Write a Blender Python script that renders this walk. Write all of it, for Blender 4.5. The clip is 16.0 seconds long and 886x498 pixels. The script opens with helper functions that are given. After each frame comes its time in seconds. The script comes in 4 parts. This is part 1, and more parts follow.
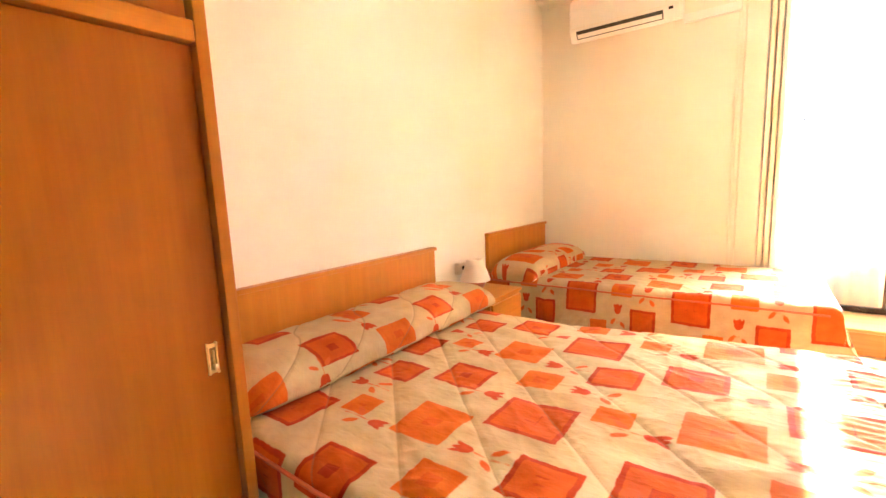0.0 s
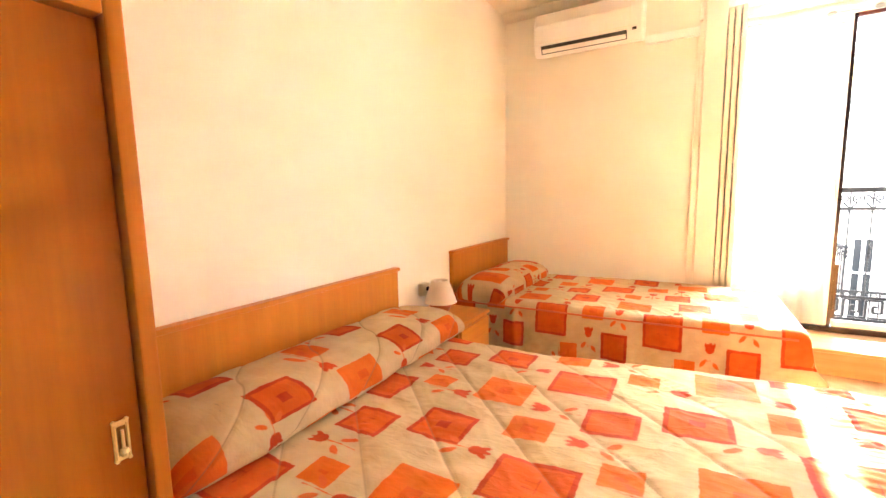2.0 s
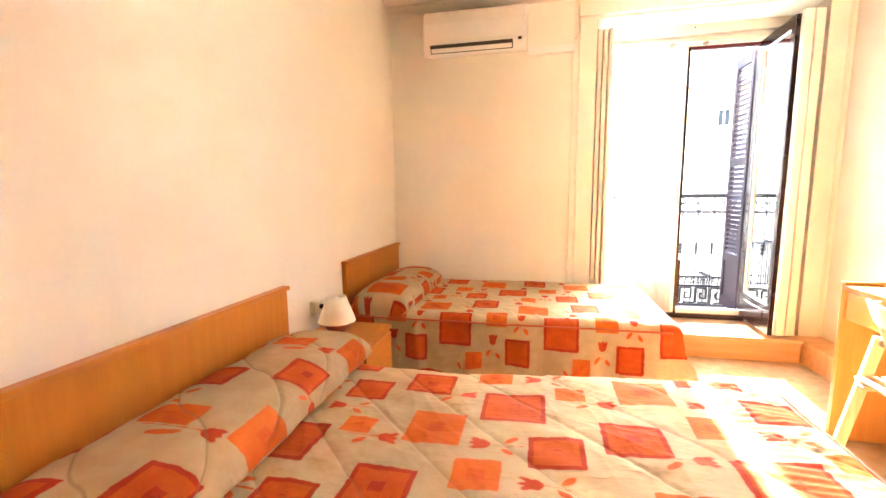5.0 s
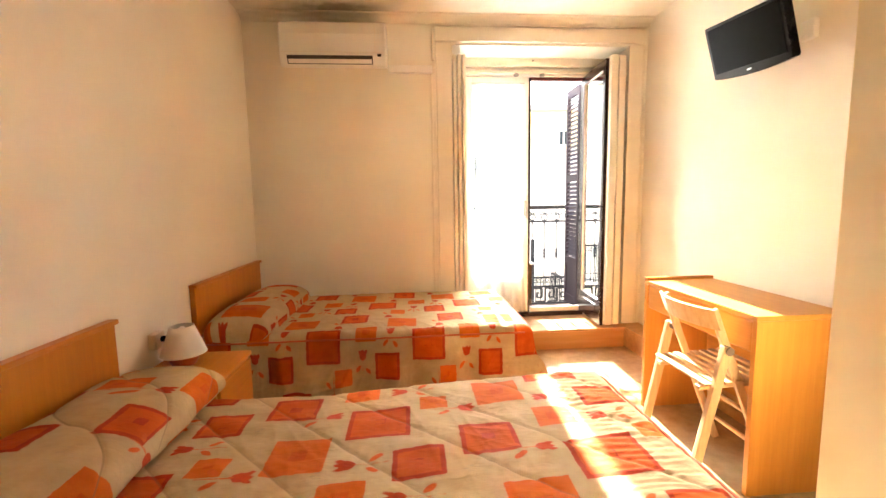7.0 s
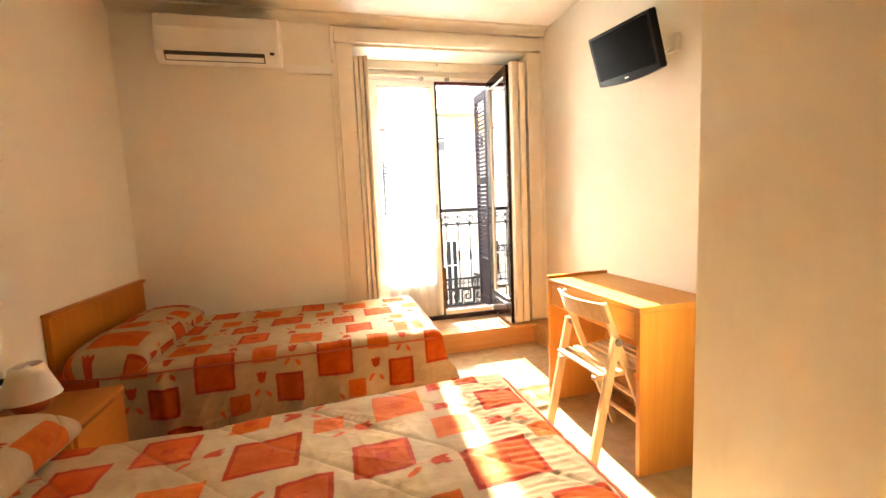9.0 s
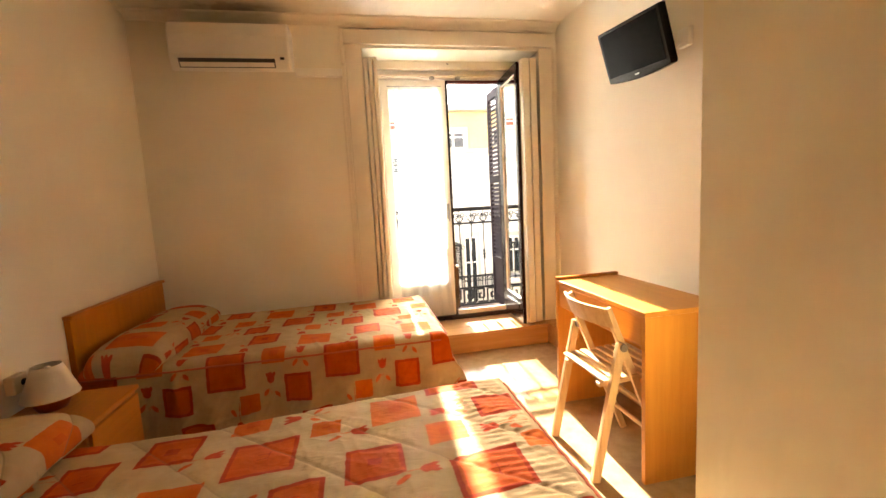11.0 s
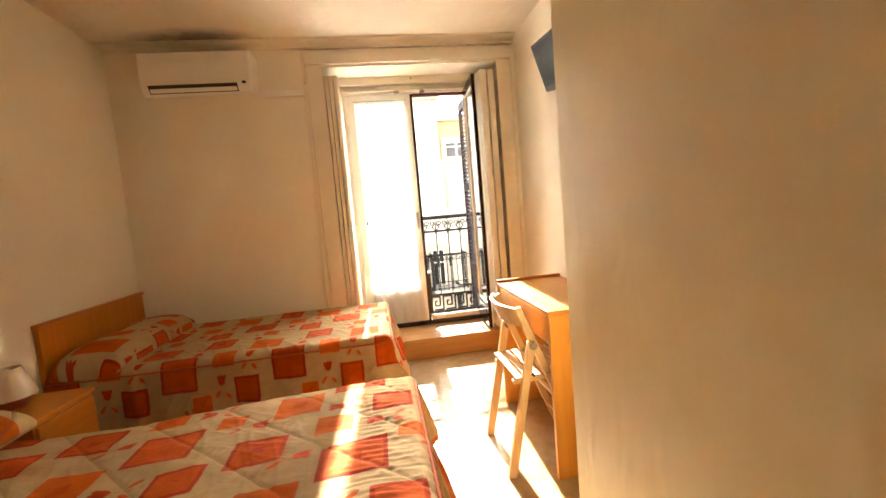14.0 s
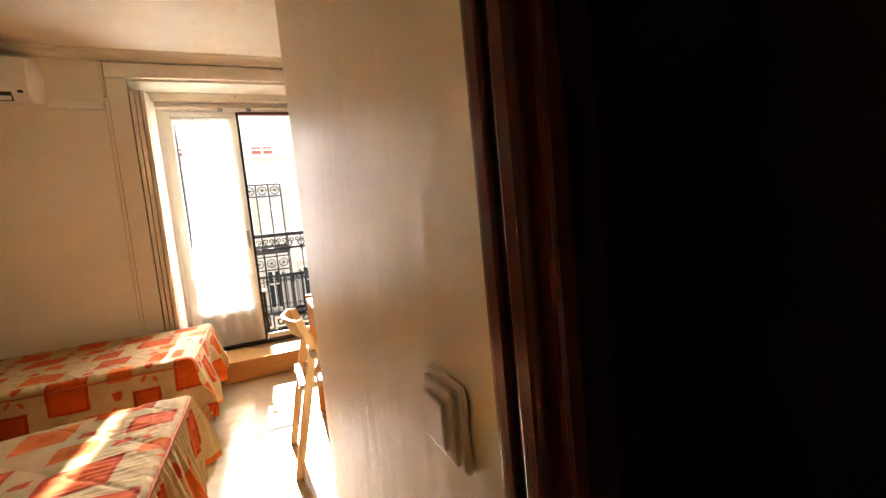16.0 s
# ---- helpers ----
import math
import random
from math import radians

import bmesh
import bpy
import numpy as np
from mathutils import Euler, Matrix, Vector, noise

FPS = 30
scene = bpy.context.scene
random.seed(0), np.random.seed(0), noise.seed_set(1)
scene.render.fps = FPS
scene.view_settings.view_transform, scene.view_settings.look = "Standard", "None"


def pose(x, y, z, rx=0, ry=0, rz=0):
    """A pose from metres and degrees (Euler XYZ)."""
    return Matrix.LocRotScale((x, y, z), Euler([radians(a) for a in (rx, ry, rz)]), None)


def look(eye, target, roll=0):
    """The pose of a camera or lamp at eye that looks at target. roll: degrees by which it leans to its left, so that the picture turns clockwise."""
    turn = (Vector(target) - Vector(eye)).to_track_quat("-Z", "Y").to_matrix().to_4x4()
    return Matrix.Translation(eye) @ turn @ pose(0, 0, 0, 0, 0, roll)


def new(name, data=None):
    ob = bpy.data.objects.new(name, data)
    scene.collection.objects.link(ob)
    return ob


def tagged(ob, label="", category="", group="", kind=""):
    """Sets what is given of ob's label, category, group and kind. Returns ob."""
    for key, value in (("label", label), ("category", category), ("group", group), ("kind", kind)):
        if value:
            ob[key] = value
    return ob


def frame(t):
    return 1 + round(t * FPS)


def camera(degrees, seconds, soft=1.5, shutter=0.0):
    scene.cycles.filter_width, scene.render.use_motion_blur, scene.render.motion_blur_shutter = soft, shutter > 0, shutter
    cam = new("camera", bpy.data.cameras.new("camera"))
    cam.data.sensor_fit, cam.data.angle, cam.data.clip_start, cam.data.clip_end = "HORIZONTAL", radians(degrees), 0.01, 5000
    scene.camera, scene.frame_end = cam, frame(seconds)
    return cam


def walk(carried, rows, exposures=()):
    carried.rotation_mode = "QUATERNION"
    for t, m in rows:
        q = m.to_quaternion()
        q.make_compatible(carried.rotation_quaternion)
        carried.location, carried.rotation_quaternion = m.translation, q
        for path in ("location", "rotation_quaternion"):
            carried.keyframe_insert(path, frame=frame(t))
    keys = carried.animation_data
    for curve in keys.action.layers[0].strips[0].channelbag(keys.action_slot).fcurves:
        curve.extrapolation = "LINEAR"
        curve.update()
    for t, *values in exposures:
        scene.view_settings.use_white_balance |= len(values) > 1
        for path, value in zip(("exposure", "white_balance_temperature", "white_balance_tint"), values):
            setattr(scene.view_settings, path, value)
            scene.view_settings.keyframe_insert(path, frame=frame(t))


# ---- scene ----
cam = camera(92.9, 16.0)
PATH = [
    (0, (0.314, 0.275, 1.15), (-0.873, 1.86, 0.869), -2.3),
    (0.5, (0.303, 0.297, 1.162), (-0.865, 1.899, 0.902), -2.4),
    (1, (0.277, 0.328, 1.171), (-0.835, 1.97, 0.906), -2.6),
    (1.5, (0.212, 0.361, 1.183), (-0.835, 2.047, 0.93), -1.7),
    (2, (0.136, 0.393, 1.187), (-0.859, 2.111, 0.944), -1.1),
    (2.5, (0.092, 0.426, 1.187), (-0.889, 2.143, 0.888), -0.7),
    (3, (0.06, 0.491, 1.185), (-0.974, 2.169, 0.845), -1.2),
    (3.5, (0.043, 0.54, 1.19), (-0.999, 2.209, 0.834), -0.9),
    (4, (-0.028, 0.551, 1.197), (-0.858, 2.338, 0.851), -1.4),
    (4.5, (-0.088, 0.539, 1.217), (-0.75, 2.399, 0.898), -0.9),
    (5, (-0.096, 0.521, 1.232), (-0.527, 2.457, 0.971), -0.6),
    (7.5, (-0.026, 0.505, 1.258), (0.214, 2.478, 1.038), -1.2),
    (8, (-0.015, 0.523, 1.257), (0.32, 2.482, 1.035), -1.6),
    (8.5, (0.031, 0.536, 1.263), (0.448, 2.479, 1.042), -2.0),
    (9, (0.097, 0.547, 1.262), (0.588, 2.474, 1.048), -2.5),
    (9.2, (0.123, 0.561, 1.247), (0.647, 2.477, 1.018), -2.6),
    (11.3, (0.226, 0.527, 1.296), (0.606, 2.478, 1.07), -3.1),
    (11.5, (0.266, 0.521, 1.279), (0.667, 2.471, 1.083), -3.1),
    (12, (0.346, 0.485, 1.275), (0.799, 2.424, 1.092), -2.2),
    (12.5, (0.396, 0.506, 1.273), (0.742, 2.464, 1.057), -2.8),
    (13, (0.478, 0.507, 1.273), (0.903, 2.454, 1.098), -3.7),
    (13.5, (0.566, 0.45, 1.257), (0.907, 2.413, 1.087), -4.9),
    (14, (0.656, 0.339, 1.256), (0.942, 2.311, 1.074), -4.9),
    (14.5, (0.76, 0.237, 1.247), (1.134, 2.194, 1.071), -4.9),
    (15, (0.891, 0.153, 1.241), (1.547, 2.033, 1.045), -4.9),
    (15.5, (1.016, 0.108, 1.239), (1.825, 1.926, 1.039), -4.4),
    (16, (1.12, -0.023, 1.242), (1.903, 1.809, 1.074), -5.6),
]
EXPOSURES = [(0.0, 5.55, 5950, 10), (3.5, 5.47, 5800, 10), (4.5, 5.37, 5650, 10), (5.2, 5.22, 5600, 10), (7.3, 4.25, 6450, 10), (9.0, 4.10, 6600, 10), (11.5, 3.53, 7100, 10), (13.5, 3.55, 7100, 10), (15.0, 3.32, 7000, 10), (15.5, 3.15, 6850, 10), (16.0, 3.18, 6550, 10)]
walk(cam, [(t, look(eye, target, roll)) for t, eye, target, roll in PATH], EXPOSURES)

# ---- world and sun ----
SUN_WAY = Vector((-0.033, -1.0, -0.55))
world = bpy.data.worlds.new("world")
scene.world = world
world.use_nodes = True
wt = world.node_tree
sky = wt.nodes.new("ShaderNodeTexSky")
sky.sky_type = "NISHITA"
sky.sun_disc = False
sky.sun_elevation = radians(28.8)
sky.sun_rotation = radians(3.0)
wt.links.new(sky.outputs[0], wt.nodes["Background"].inputs[0])
wt.nodes["Background"].inputs[1].default_value = 0.075
sun = new("sun", bpy.data.lights.new("sun", "SUN"))
sun.data.energy = 5.0
sun.data.angle = radians(0.75)
sun.data.color = (1.0, 0.925, 0.85)
sun.matrix_world = look((2, 12, 8), Vector((2, 12, 8)) + SUN_WAY)


# ---- materials ----
def nodes_of(name):
    m = bpy.data.materials.new(name)
    m.use_nodes = True
    return m, m.node_tree, m.node_tree.nodes["Principled BSDF"]


def link(nt, a, b):
    nt.links.new(a, b)


def noise_node(nt, scale, detail=4.0, stretch=(1, 1, 1), source="Object"):
    tc = nt.nodes.new("ShaderNodeTexCoord")
    mp = nt.nodes.new("ShaderNodeMapping")
    mp.inputs["Scale"].default_value = stretch
    n = nt.nodes.new("ShaderNodeTexNoise")
    n.inputs["Scale"].default_value = scale
    n.inputs["Detail"].default_value = detail
    link(nt, tc.outputs[source], mp.inputs["Vector"])
    link(nt, mp.outputs["Vector"], n.inputs["Vector"])
    return n


def ramp_node(nt, fac, stops):
    r = nt.nodes.new("ShaderNodeValToRGB")
    while len(r.color_ramp.elements) < len(stops):
        r.color_ramp.elements.new(0.5)
    for e, (pos, col) in zip(r.color_ramp.elements, stops):
        e.position, e.color = pos, (*col, 1)
    link(nt, fac, r.inputs["Fac"])
    return r


def mix_node(nt, fac, a, b, kind="MIX"):
    m = nt.nodes.new("ShaderNodeMix")
    m.data_type, m.blend_type = "RGBA", kind
    for value, socket in ((fac, m.inputs["Factor"]), (a, m.inputs["A"]), (b, m.inputs["B"])):
        if hasattr(value, "is_linked"):
            link(nt, value, socket)
        elif isinstance(value, tuple):
            socket.default_value = (*value, 1)
        else:
            socket.default_value = value
    return m.outputs["Result"]


def bump_node(nt, p, height, strength, distance):
    b = nt.nodes.new("ShaderNodeBump")
    b.inputs["Strength"].default_value = strength
    b.inputs["Distance"].default_value = distance
    link(nt, height, b.inputs["Height"])
    link(nt, b.outputs["Normal"], p.inputs["Normal"])
    return b


def scaled(c, k):
    return tuple(min(1.0, v * k) for v in c)


def plain(name, colour, rough=0.5, metal=0.0, vary=0.12, scale=6.0, grain=90.0, bump=0.15, dist=0.002, spec=0.5):
    """Paint, plaster, plastic or metal: blotches at one scale, fine grain at another."""
    m, nt, p = nodes_of(name)
    big, fine = noise_node(nt, scale), noise_node(nt, grain, 3.0)
    r = ramp_node(nt, big.outputs["Fac"], [(0.3, scaled(colour, 1 - vary)), (0.7, scaled(colour, 1 + vary * 0.5))])
    col = mix_node(nt, 0.12, r.outputs["Color"], fine.outputs["Fac"], "SOFT_LIGHT")
    link(nt, col, p.inputs["Base Color"])
    rr = nt.nodes.new("ShaderNodeMapRange")
    rr.inputs["To Min"].default_value, rr.inputs["To Max"].default_value = rough * 0.85, min(1.0, rough * 1.15)
    link(nt, big.outputs["Fac"], rr.inputs["Value"])
    link(nt, rr.outputs["Result"], p.inputs["Roughness"])
    p.inputs["Metallic"].default_value = metal
    p.inputs["Specular IOR Level"].default_value = spec
    bump_node(nt, p, fine.outputs["Fac"], bump, dist)
    return m


def wood(name, light, dark, rough=0.4, along="y", scale=5.0, coat=0.0):
    """Veneer with fine grain that runs along one axis."""
    m, nt, p = nodes_of(name)
    st = {"x": (0.06, 1, 1), "y": (1, 0.06, 1), "z": (1, 1, 0.06)}[along]
    g1 = noise_node(nt, scale * 9, 6.0, st)
    g2 = noise_node(nt, scale * 45, 3.0, st)
    g3 = noise_node(nt, 1.3, 2.0)
    r = ramp_node(nt, g1.outputs["Fac"], [(0.32, dark), (0.68, light)])
    c = mix_node(nt, 0.13, r.outputs["Color"], g2.outputs["Fac"], "SOFT_LIGHT")
    blot = ramp_node(nt, g3.outputs["Fac"], [(0.3, (0.86, 0.84, 0.82)), (0.7, (1, 1, 1))])
    c = mix_node(nt, 1.0, c, blot.outputs["Color"], "MULTIPLY")
    link(nt, c, p.inputs["Base Color"])
    p.inputs["Roughness"].default_value = rough
    p.inputs["Specular IOR Level"].default_value = 0.17
    p.inputs["Coat Weight"].default_value = coat
    p.inputs["Coat Roughness"].default_value = 0.2
    bump_node(nt, p, g2.outputs["Fac"], 0.12, 0.001)
    return m


WALL = plain("wall_paint", (0.835, 0.785, 0.66), 0.68, vary=0.05, scale=1.2, grain=160, bump=0.18, dist=0.0015, spec=0.15)


def satin_wall():
    """Satin paint over hand-trowelled plaster, with long upright waves."""
    m, nt, p = nodes_of("wall_paint_satin")
    big, wave, fine = noise_node(nt, 2.5), noise_node(nt, 11.0, 1.2, (1, 1, 0.55)), noise_node(nt, 120.0, 3.0)
    wave.inputs["Distortion"].default_value = 0.3
    r = ramp_node(nt, big.outputs["Fac"], [(0.3, (0.765, 0.69, 0.43)), (0.7, (0.825, 0.75, 0.485))])
    link(nt, r.outputs["Color"], p.inputs["Base Color"])
    rr = nt.nodes.new("ShaderNodeMapRange")
    rr.inputs["To Min"].default_value, rr.inputs["To Max"].default_value = 0.33, 0.46
    link(nt, big.outputs["Fac"], rr.inputs["Value"])
    link(nt, rr.outputs["Result"], p.inputs["Roughness"])
    p.inputs["Specular IOR Level"].default_value = 0.21
    b = bump_node(nt, p, fine.outputs["Fac"], 0.1, 0.001)
    b2 = nt.nodes.new("ShaderNodeBump")
    b2.inputs["Strength"].default_value, b2.inputs["Distance"].default_value = 0.5, 0.012
    link(nt, wave.outputs["Fac"], b2.inputs["Height"])
    link(nt, b2.outputs["Normal"], b.inputs["Normal"])
    return m


WALL_GLOSS = satin_wall()


def ceiling_material():
    m, nt, p = nodes_of("embossed_ceiling")
    tc = nt.nodes.new("ShaderNodeTexCoord")
    vor = nt.nodes.new("ShaderNodeTexVoronoi")
    vor.inputs["Scale"].default_value = 11.0
    vor.inputs["Randomness"].default_value = 0.55
    link(nt, tc.outputs["Object"], vor.inputs["Vector"])
    fine, big = noise_node(nt, 60.0, 4.0), noise_node(nt, 3.0, 4.0)
    base = ramp_node(nt, big.outputs["Fac"], [(0.3, (0.76, 0.69, 0.56)), (0.7, (0.82, 0.75, 0.63))])
    # noisy oval patch above the air conditioner, darker towards its middle
    mp = nt.nodes.new("ShaderNodeMapping")
    mp.vector_type = "TEXTURE"
    mp.inputs["Location"].default_value = (-0.57, 3.86, CZ_BLOTCH)
    mp.inputs["Scale"].default_value = (0.52, 0.20, 0.5)
    link(nt, tc.outputs["Object"], mp.inputs["Vector"])
    ball = nt.nodes.new("ShaderNodeTexGradient")
    ball.gradient_type = "SPHERICAL"
    link(nt, mp.outputs["Vector"], ball.inputs["Vector"])
    blotch = nt.nodes.new("ShaderNodeMath")
    blotch.operation = "MULTIPLY"
    link(nt, ball.outputs["Fac"], blotch.inputs[0])
    link(nt, noise_node(nt, 9.0, 5.0).outputs["Fac"], blotch.inputs[1])
    blotch_tone = ramp_node(nt, blotch.outputs[0], [(0.02, (1, 1, 1)), (0.38, (0.40, 0.37, 0.33))])
    c = mix_node(nt, 1.0, base.outputs["Color"], blotch_tone.outputs["Color"], "MULTIPLY")
    link(nt, c, p.inputs["Base Color"])
    p.inputs["Roughness"].default_value = 0.7
    h = mix_node(nt, 0.3, vor.outputs["Distance"], fine.outputs["Fac"])
    bump_node(nt, p, h, 0.55, 0.012)
    return m


CZ_BLOTCH = 2.70
CEILING = ceiling_material()
WHITE = plain("white_gloss_paint", (0.82, 0.79, 0.72), 0.35, vary=0.06, scale=4, grain=60, bump=0.08)
WHITE_OLD = plain("aged_white_paint", (0.80, 0.73, 0.60), 0.42, vary=0.07, scale=3, grain=45, bump=0.15)
PLASTIC = plain("white_plastic", (0.82, 0.79, 0.72), 0.35, vary=0.03, bump=0.03)
SWITCH_PLASTIC = plain("aged_cream_plastic", (0.76, 0.68, 0.51), 0.3, vary=0.04, bump=0.03)
CREAM_PLASTIC = plain("cream_plastic", (0.72, 0.62, 0.42), 0.3, vary=0.03, bump=0.03)
BLACK_PLASTIC = plain("black_plastic", (0.007, 0.007, 0.008), 0.35, vary=0.1, bump=0.03, spec=0.25)
DARK_SLOT = plain("dark_slot", (0.02, 0.018, 0.016), 0.6)
GLOSS_BLACK = plain("gloss_black_plastic", (0.004, 0.004, 0.005), 0.22, vary=0.05, bump=0.0, spec=0.10)
SCREEN = plain("television_screen", (0.003, 0.0035, 0.004), 0.22, vary=0.02, bump=0.0, spec=0.02)
IRON = plain("black_iron", (0.02, 0.02, 0.022), 0.5, metal=0.6, vary=0.2)
BROWN_PAINT = plain("brown_paint", (0.020, 0.009, 0.009), 0.22, vary=0.2, scale=8, bump=0.04, spec=0.4)
RED_PAINT = plain("dark_red_paint", (0.16, 0.018, 0.012), 0.45, vary=0.15)
SHUTTER_PAINT = plain("plum_brown_paint", (0.030, 0.017, 0.023), 0.5, vary=0.2, scale=8, spec=0.2)
BRASS_DARK = plain("tarnished_brass", (0.30, 0.18, 0.06), 0.35, metal=1.0, vary=0.2, bump=0.05)
BRASS = plain("brass", (0.92, 0.72, 0.32), 0.4, metal=1.0, vary=0.1, bump=0.03)
PIVOT_BROWN = plain("brown_pivot_plastic", (0.16, 0.11, 0.075), 0.45, vary=0.1)
STEEL = plain("grey_steel", (0.35, 0.34, 0.33), 0.35, metal=0.9, bump=0.03)
BEECH = wood("honey_veneer", (0.59, 0.212, 0.019), (0.53, 0.178, 0.014), 0.38, "y")
BEECH_X = wood("honey_veneer_x", (0.60, 0.24, 0.026), (0.50, 0.185, 0.017), 0.36, "x")
BEECH_Z = wood("honey_veneer_z", (0.60, 0.23, 0.022), (0.50, 0.175, 0.015), 0.36, "z")
HEADBOARD = wood("honey_headboard_veneer", (0.60, 0.208, 0.014), (0.54, 0.178, 0.011), 0.36, "z", 3.0)
DESK_Y = wood("desk_veneer", (0.58, 0.255, 0.050), (0.52, 0.220, 0.040), 0.34, "y", 3.0)
DESK_Z = wood("desk_veneer_upright", (0.59, 0.250, 0.044), (0.53, 0.215, 0.036), 0.36, "z", 3.0)
CHERRY_Z = wood("cherry_veneer", (0.44, 0.130, 0.0045), (0.395, 0.111, 0.0035), 0.33, "z", 4.0, 0.12)
CHERRY_EDGE = wood("cherry_edging", (0.55, 0.19, 0.015), (0.45, 0.145, 0.010), 0.36, "z", 4.0)
CHERRY_EDGE_Y = wood("cherry_edging_y", (0.55, 0.19, 0.015), (0.45, 0.145, 0.010), 0.36, "y", 4.0)
PALE_WOOD = wood("pale_beech", (0.70, 0.48, 0.25), (0.60, 0.38, 0.18), 0.35, "z", 6.0)
PALE_WOOD_X = wood("pale_beech_x", (0.70, 0.48, 0.25), (0.60, 0.38, 0.18), 0.35, "x", 6.0)
STEP_WOOD = wood("step_boards", (0.57, 0.32, 0.125), (0.48, 0.25, 0.085), 0.35, "x", 3.0)
DARK_WOOD = wood("dark_mahogany", (0.14, 0.025, 0.005), (0.085, 0.012, 0.003), 0.2, "z", 4.0, 0.25)
# near-black colour that paints in the darkness of the unlit doorway
DOORWAY_DARK = wood("doorway_darkness", (0.018, 0.005, 0.003), (0.010, 0.003, 0.002), 0.45, "z", 4.0)
LINEN_SHADE = plain("lampshade_cloth", (0.80, 0.73, 0.60), 0.85, vary=0.04, grain=300, bump=0.2, dist=0.001)
LAMP_BASE = plain("terracotta_glaze", (0.44, 0.095, 0.018), 0.4, vary=0.1)
MATTRESS = plain("mattress_ticking", (0.7, 0.66, 0.58), 0.9, grain=250)


def floor_material():
    m, nt, p = nodes_of("floor_vinyl")
    big, mid, fine = noise_node(nt, 1.5), noise_node(nt, 14.0, 5.0), noise_node(nt, 140.0, 2.0)
    r = ramp_node(nt, mid.outputs["Fac"], [(0.3, (0.34, 0.228, 0.112)), (0.7, (0.44, 0.305, 0.162))])
    b = ramp_node(nt, big.outputs["Fac"], [(0.3, (0.85, 0.85, 0.85)), (0.7, (1, 1, 1))])
    c = mix_node(nt, 1.0, r.outputs["Color"], b.outputs["Color"], "MULTIPLY")
    c = mix_node(nt, 0.15, c, fine.outputs["Fac"], "SOFT_LIGHT")
    link(nt, c, p.inputs["Base Color"])
    rr = nt.nodes.new("ShaderNodeMapRange")
    rr.inputs["To Min"].default_value, rr.inputs["To Max"].default_value = 0.09, 0.22
    link(nt, mid.outputs["Fac"], rr.inputs["Value"])
    link(nt, rr.outputs["Result"], p.inputs["Roughness"])
    p.inputs["Specular IOR Level"].default_value = 0.9
    bump_node(nt, p, fine.outputs["Fac"], 0.06, 0.001)
    return m


FLOOR = floor_material()


def glass_material():
    m, nt, p = nodes_of("window_glass")
    p.inputs["Transmission Weight"].default_value = 1.0
    p.inputs["Roughness"].default_value = 0.0
    p.inputs["IOR"].default_value = 1.45
    p.inputs["Base Color"].default_value = (0.93, 0.97, 0.96, 1)
    return m


GLASS = glass_material()


def curtain_material():
    m, nt, p = nodes_of("sheer_curtain")
    p.inputs["Base Color"].default_value = (0.88, 0.87, 0.84, 1)
    p.inputs["Roughness"].default_value = 0.9
    tr = nt.nodes.new("ShaderNodeBsdfTranslucent")
    tr.inputs["Color"].default_value = (0.55, 0.545, 0.53, 1)
    clear = nt.nodes.new("ShaderNodeBsdfTransparent")
    weave = noise_node(nt, 220.0, 2.0, (1, 1, 0.3))
    m1, m2 = nt.nodes.new("ShaderNodeMixShader"), nt.nodes.new("ShaderNodeMixShader")
    m1.inputs["Fac"].default_value = 0.65
    link(nt, p.outputs[0], m1.inputs[1])
    link(nt, tr.outputs[0], m1.inputs[2])
    rr = nt.nodes.new("ShaderNodeMapRange")
    rr.inputs["To Min"].default_value, rr.inputs["To Max"].default_value = 0.05, 0.18
    link(nt, weave.outputs["Fac"], rr.inputs["Value"])
    link(nt, rr.outputs["Result"], m2.inputs["Fac"])
    link(nt, m1.outputs[0], m2.inputs[1])
    link(nt, clear.outputs[0], m2.inputs[2])
    link(nt, m2.outputs[0], nt.nodes["Material Output"].inputs["Surface"])
    return m


CURTAIN = curtain_material()


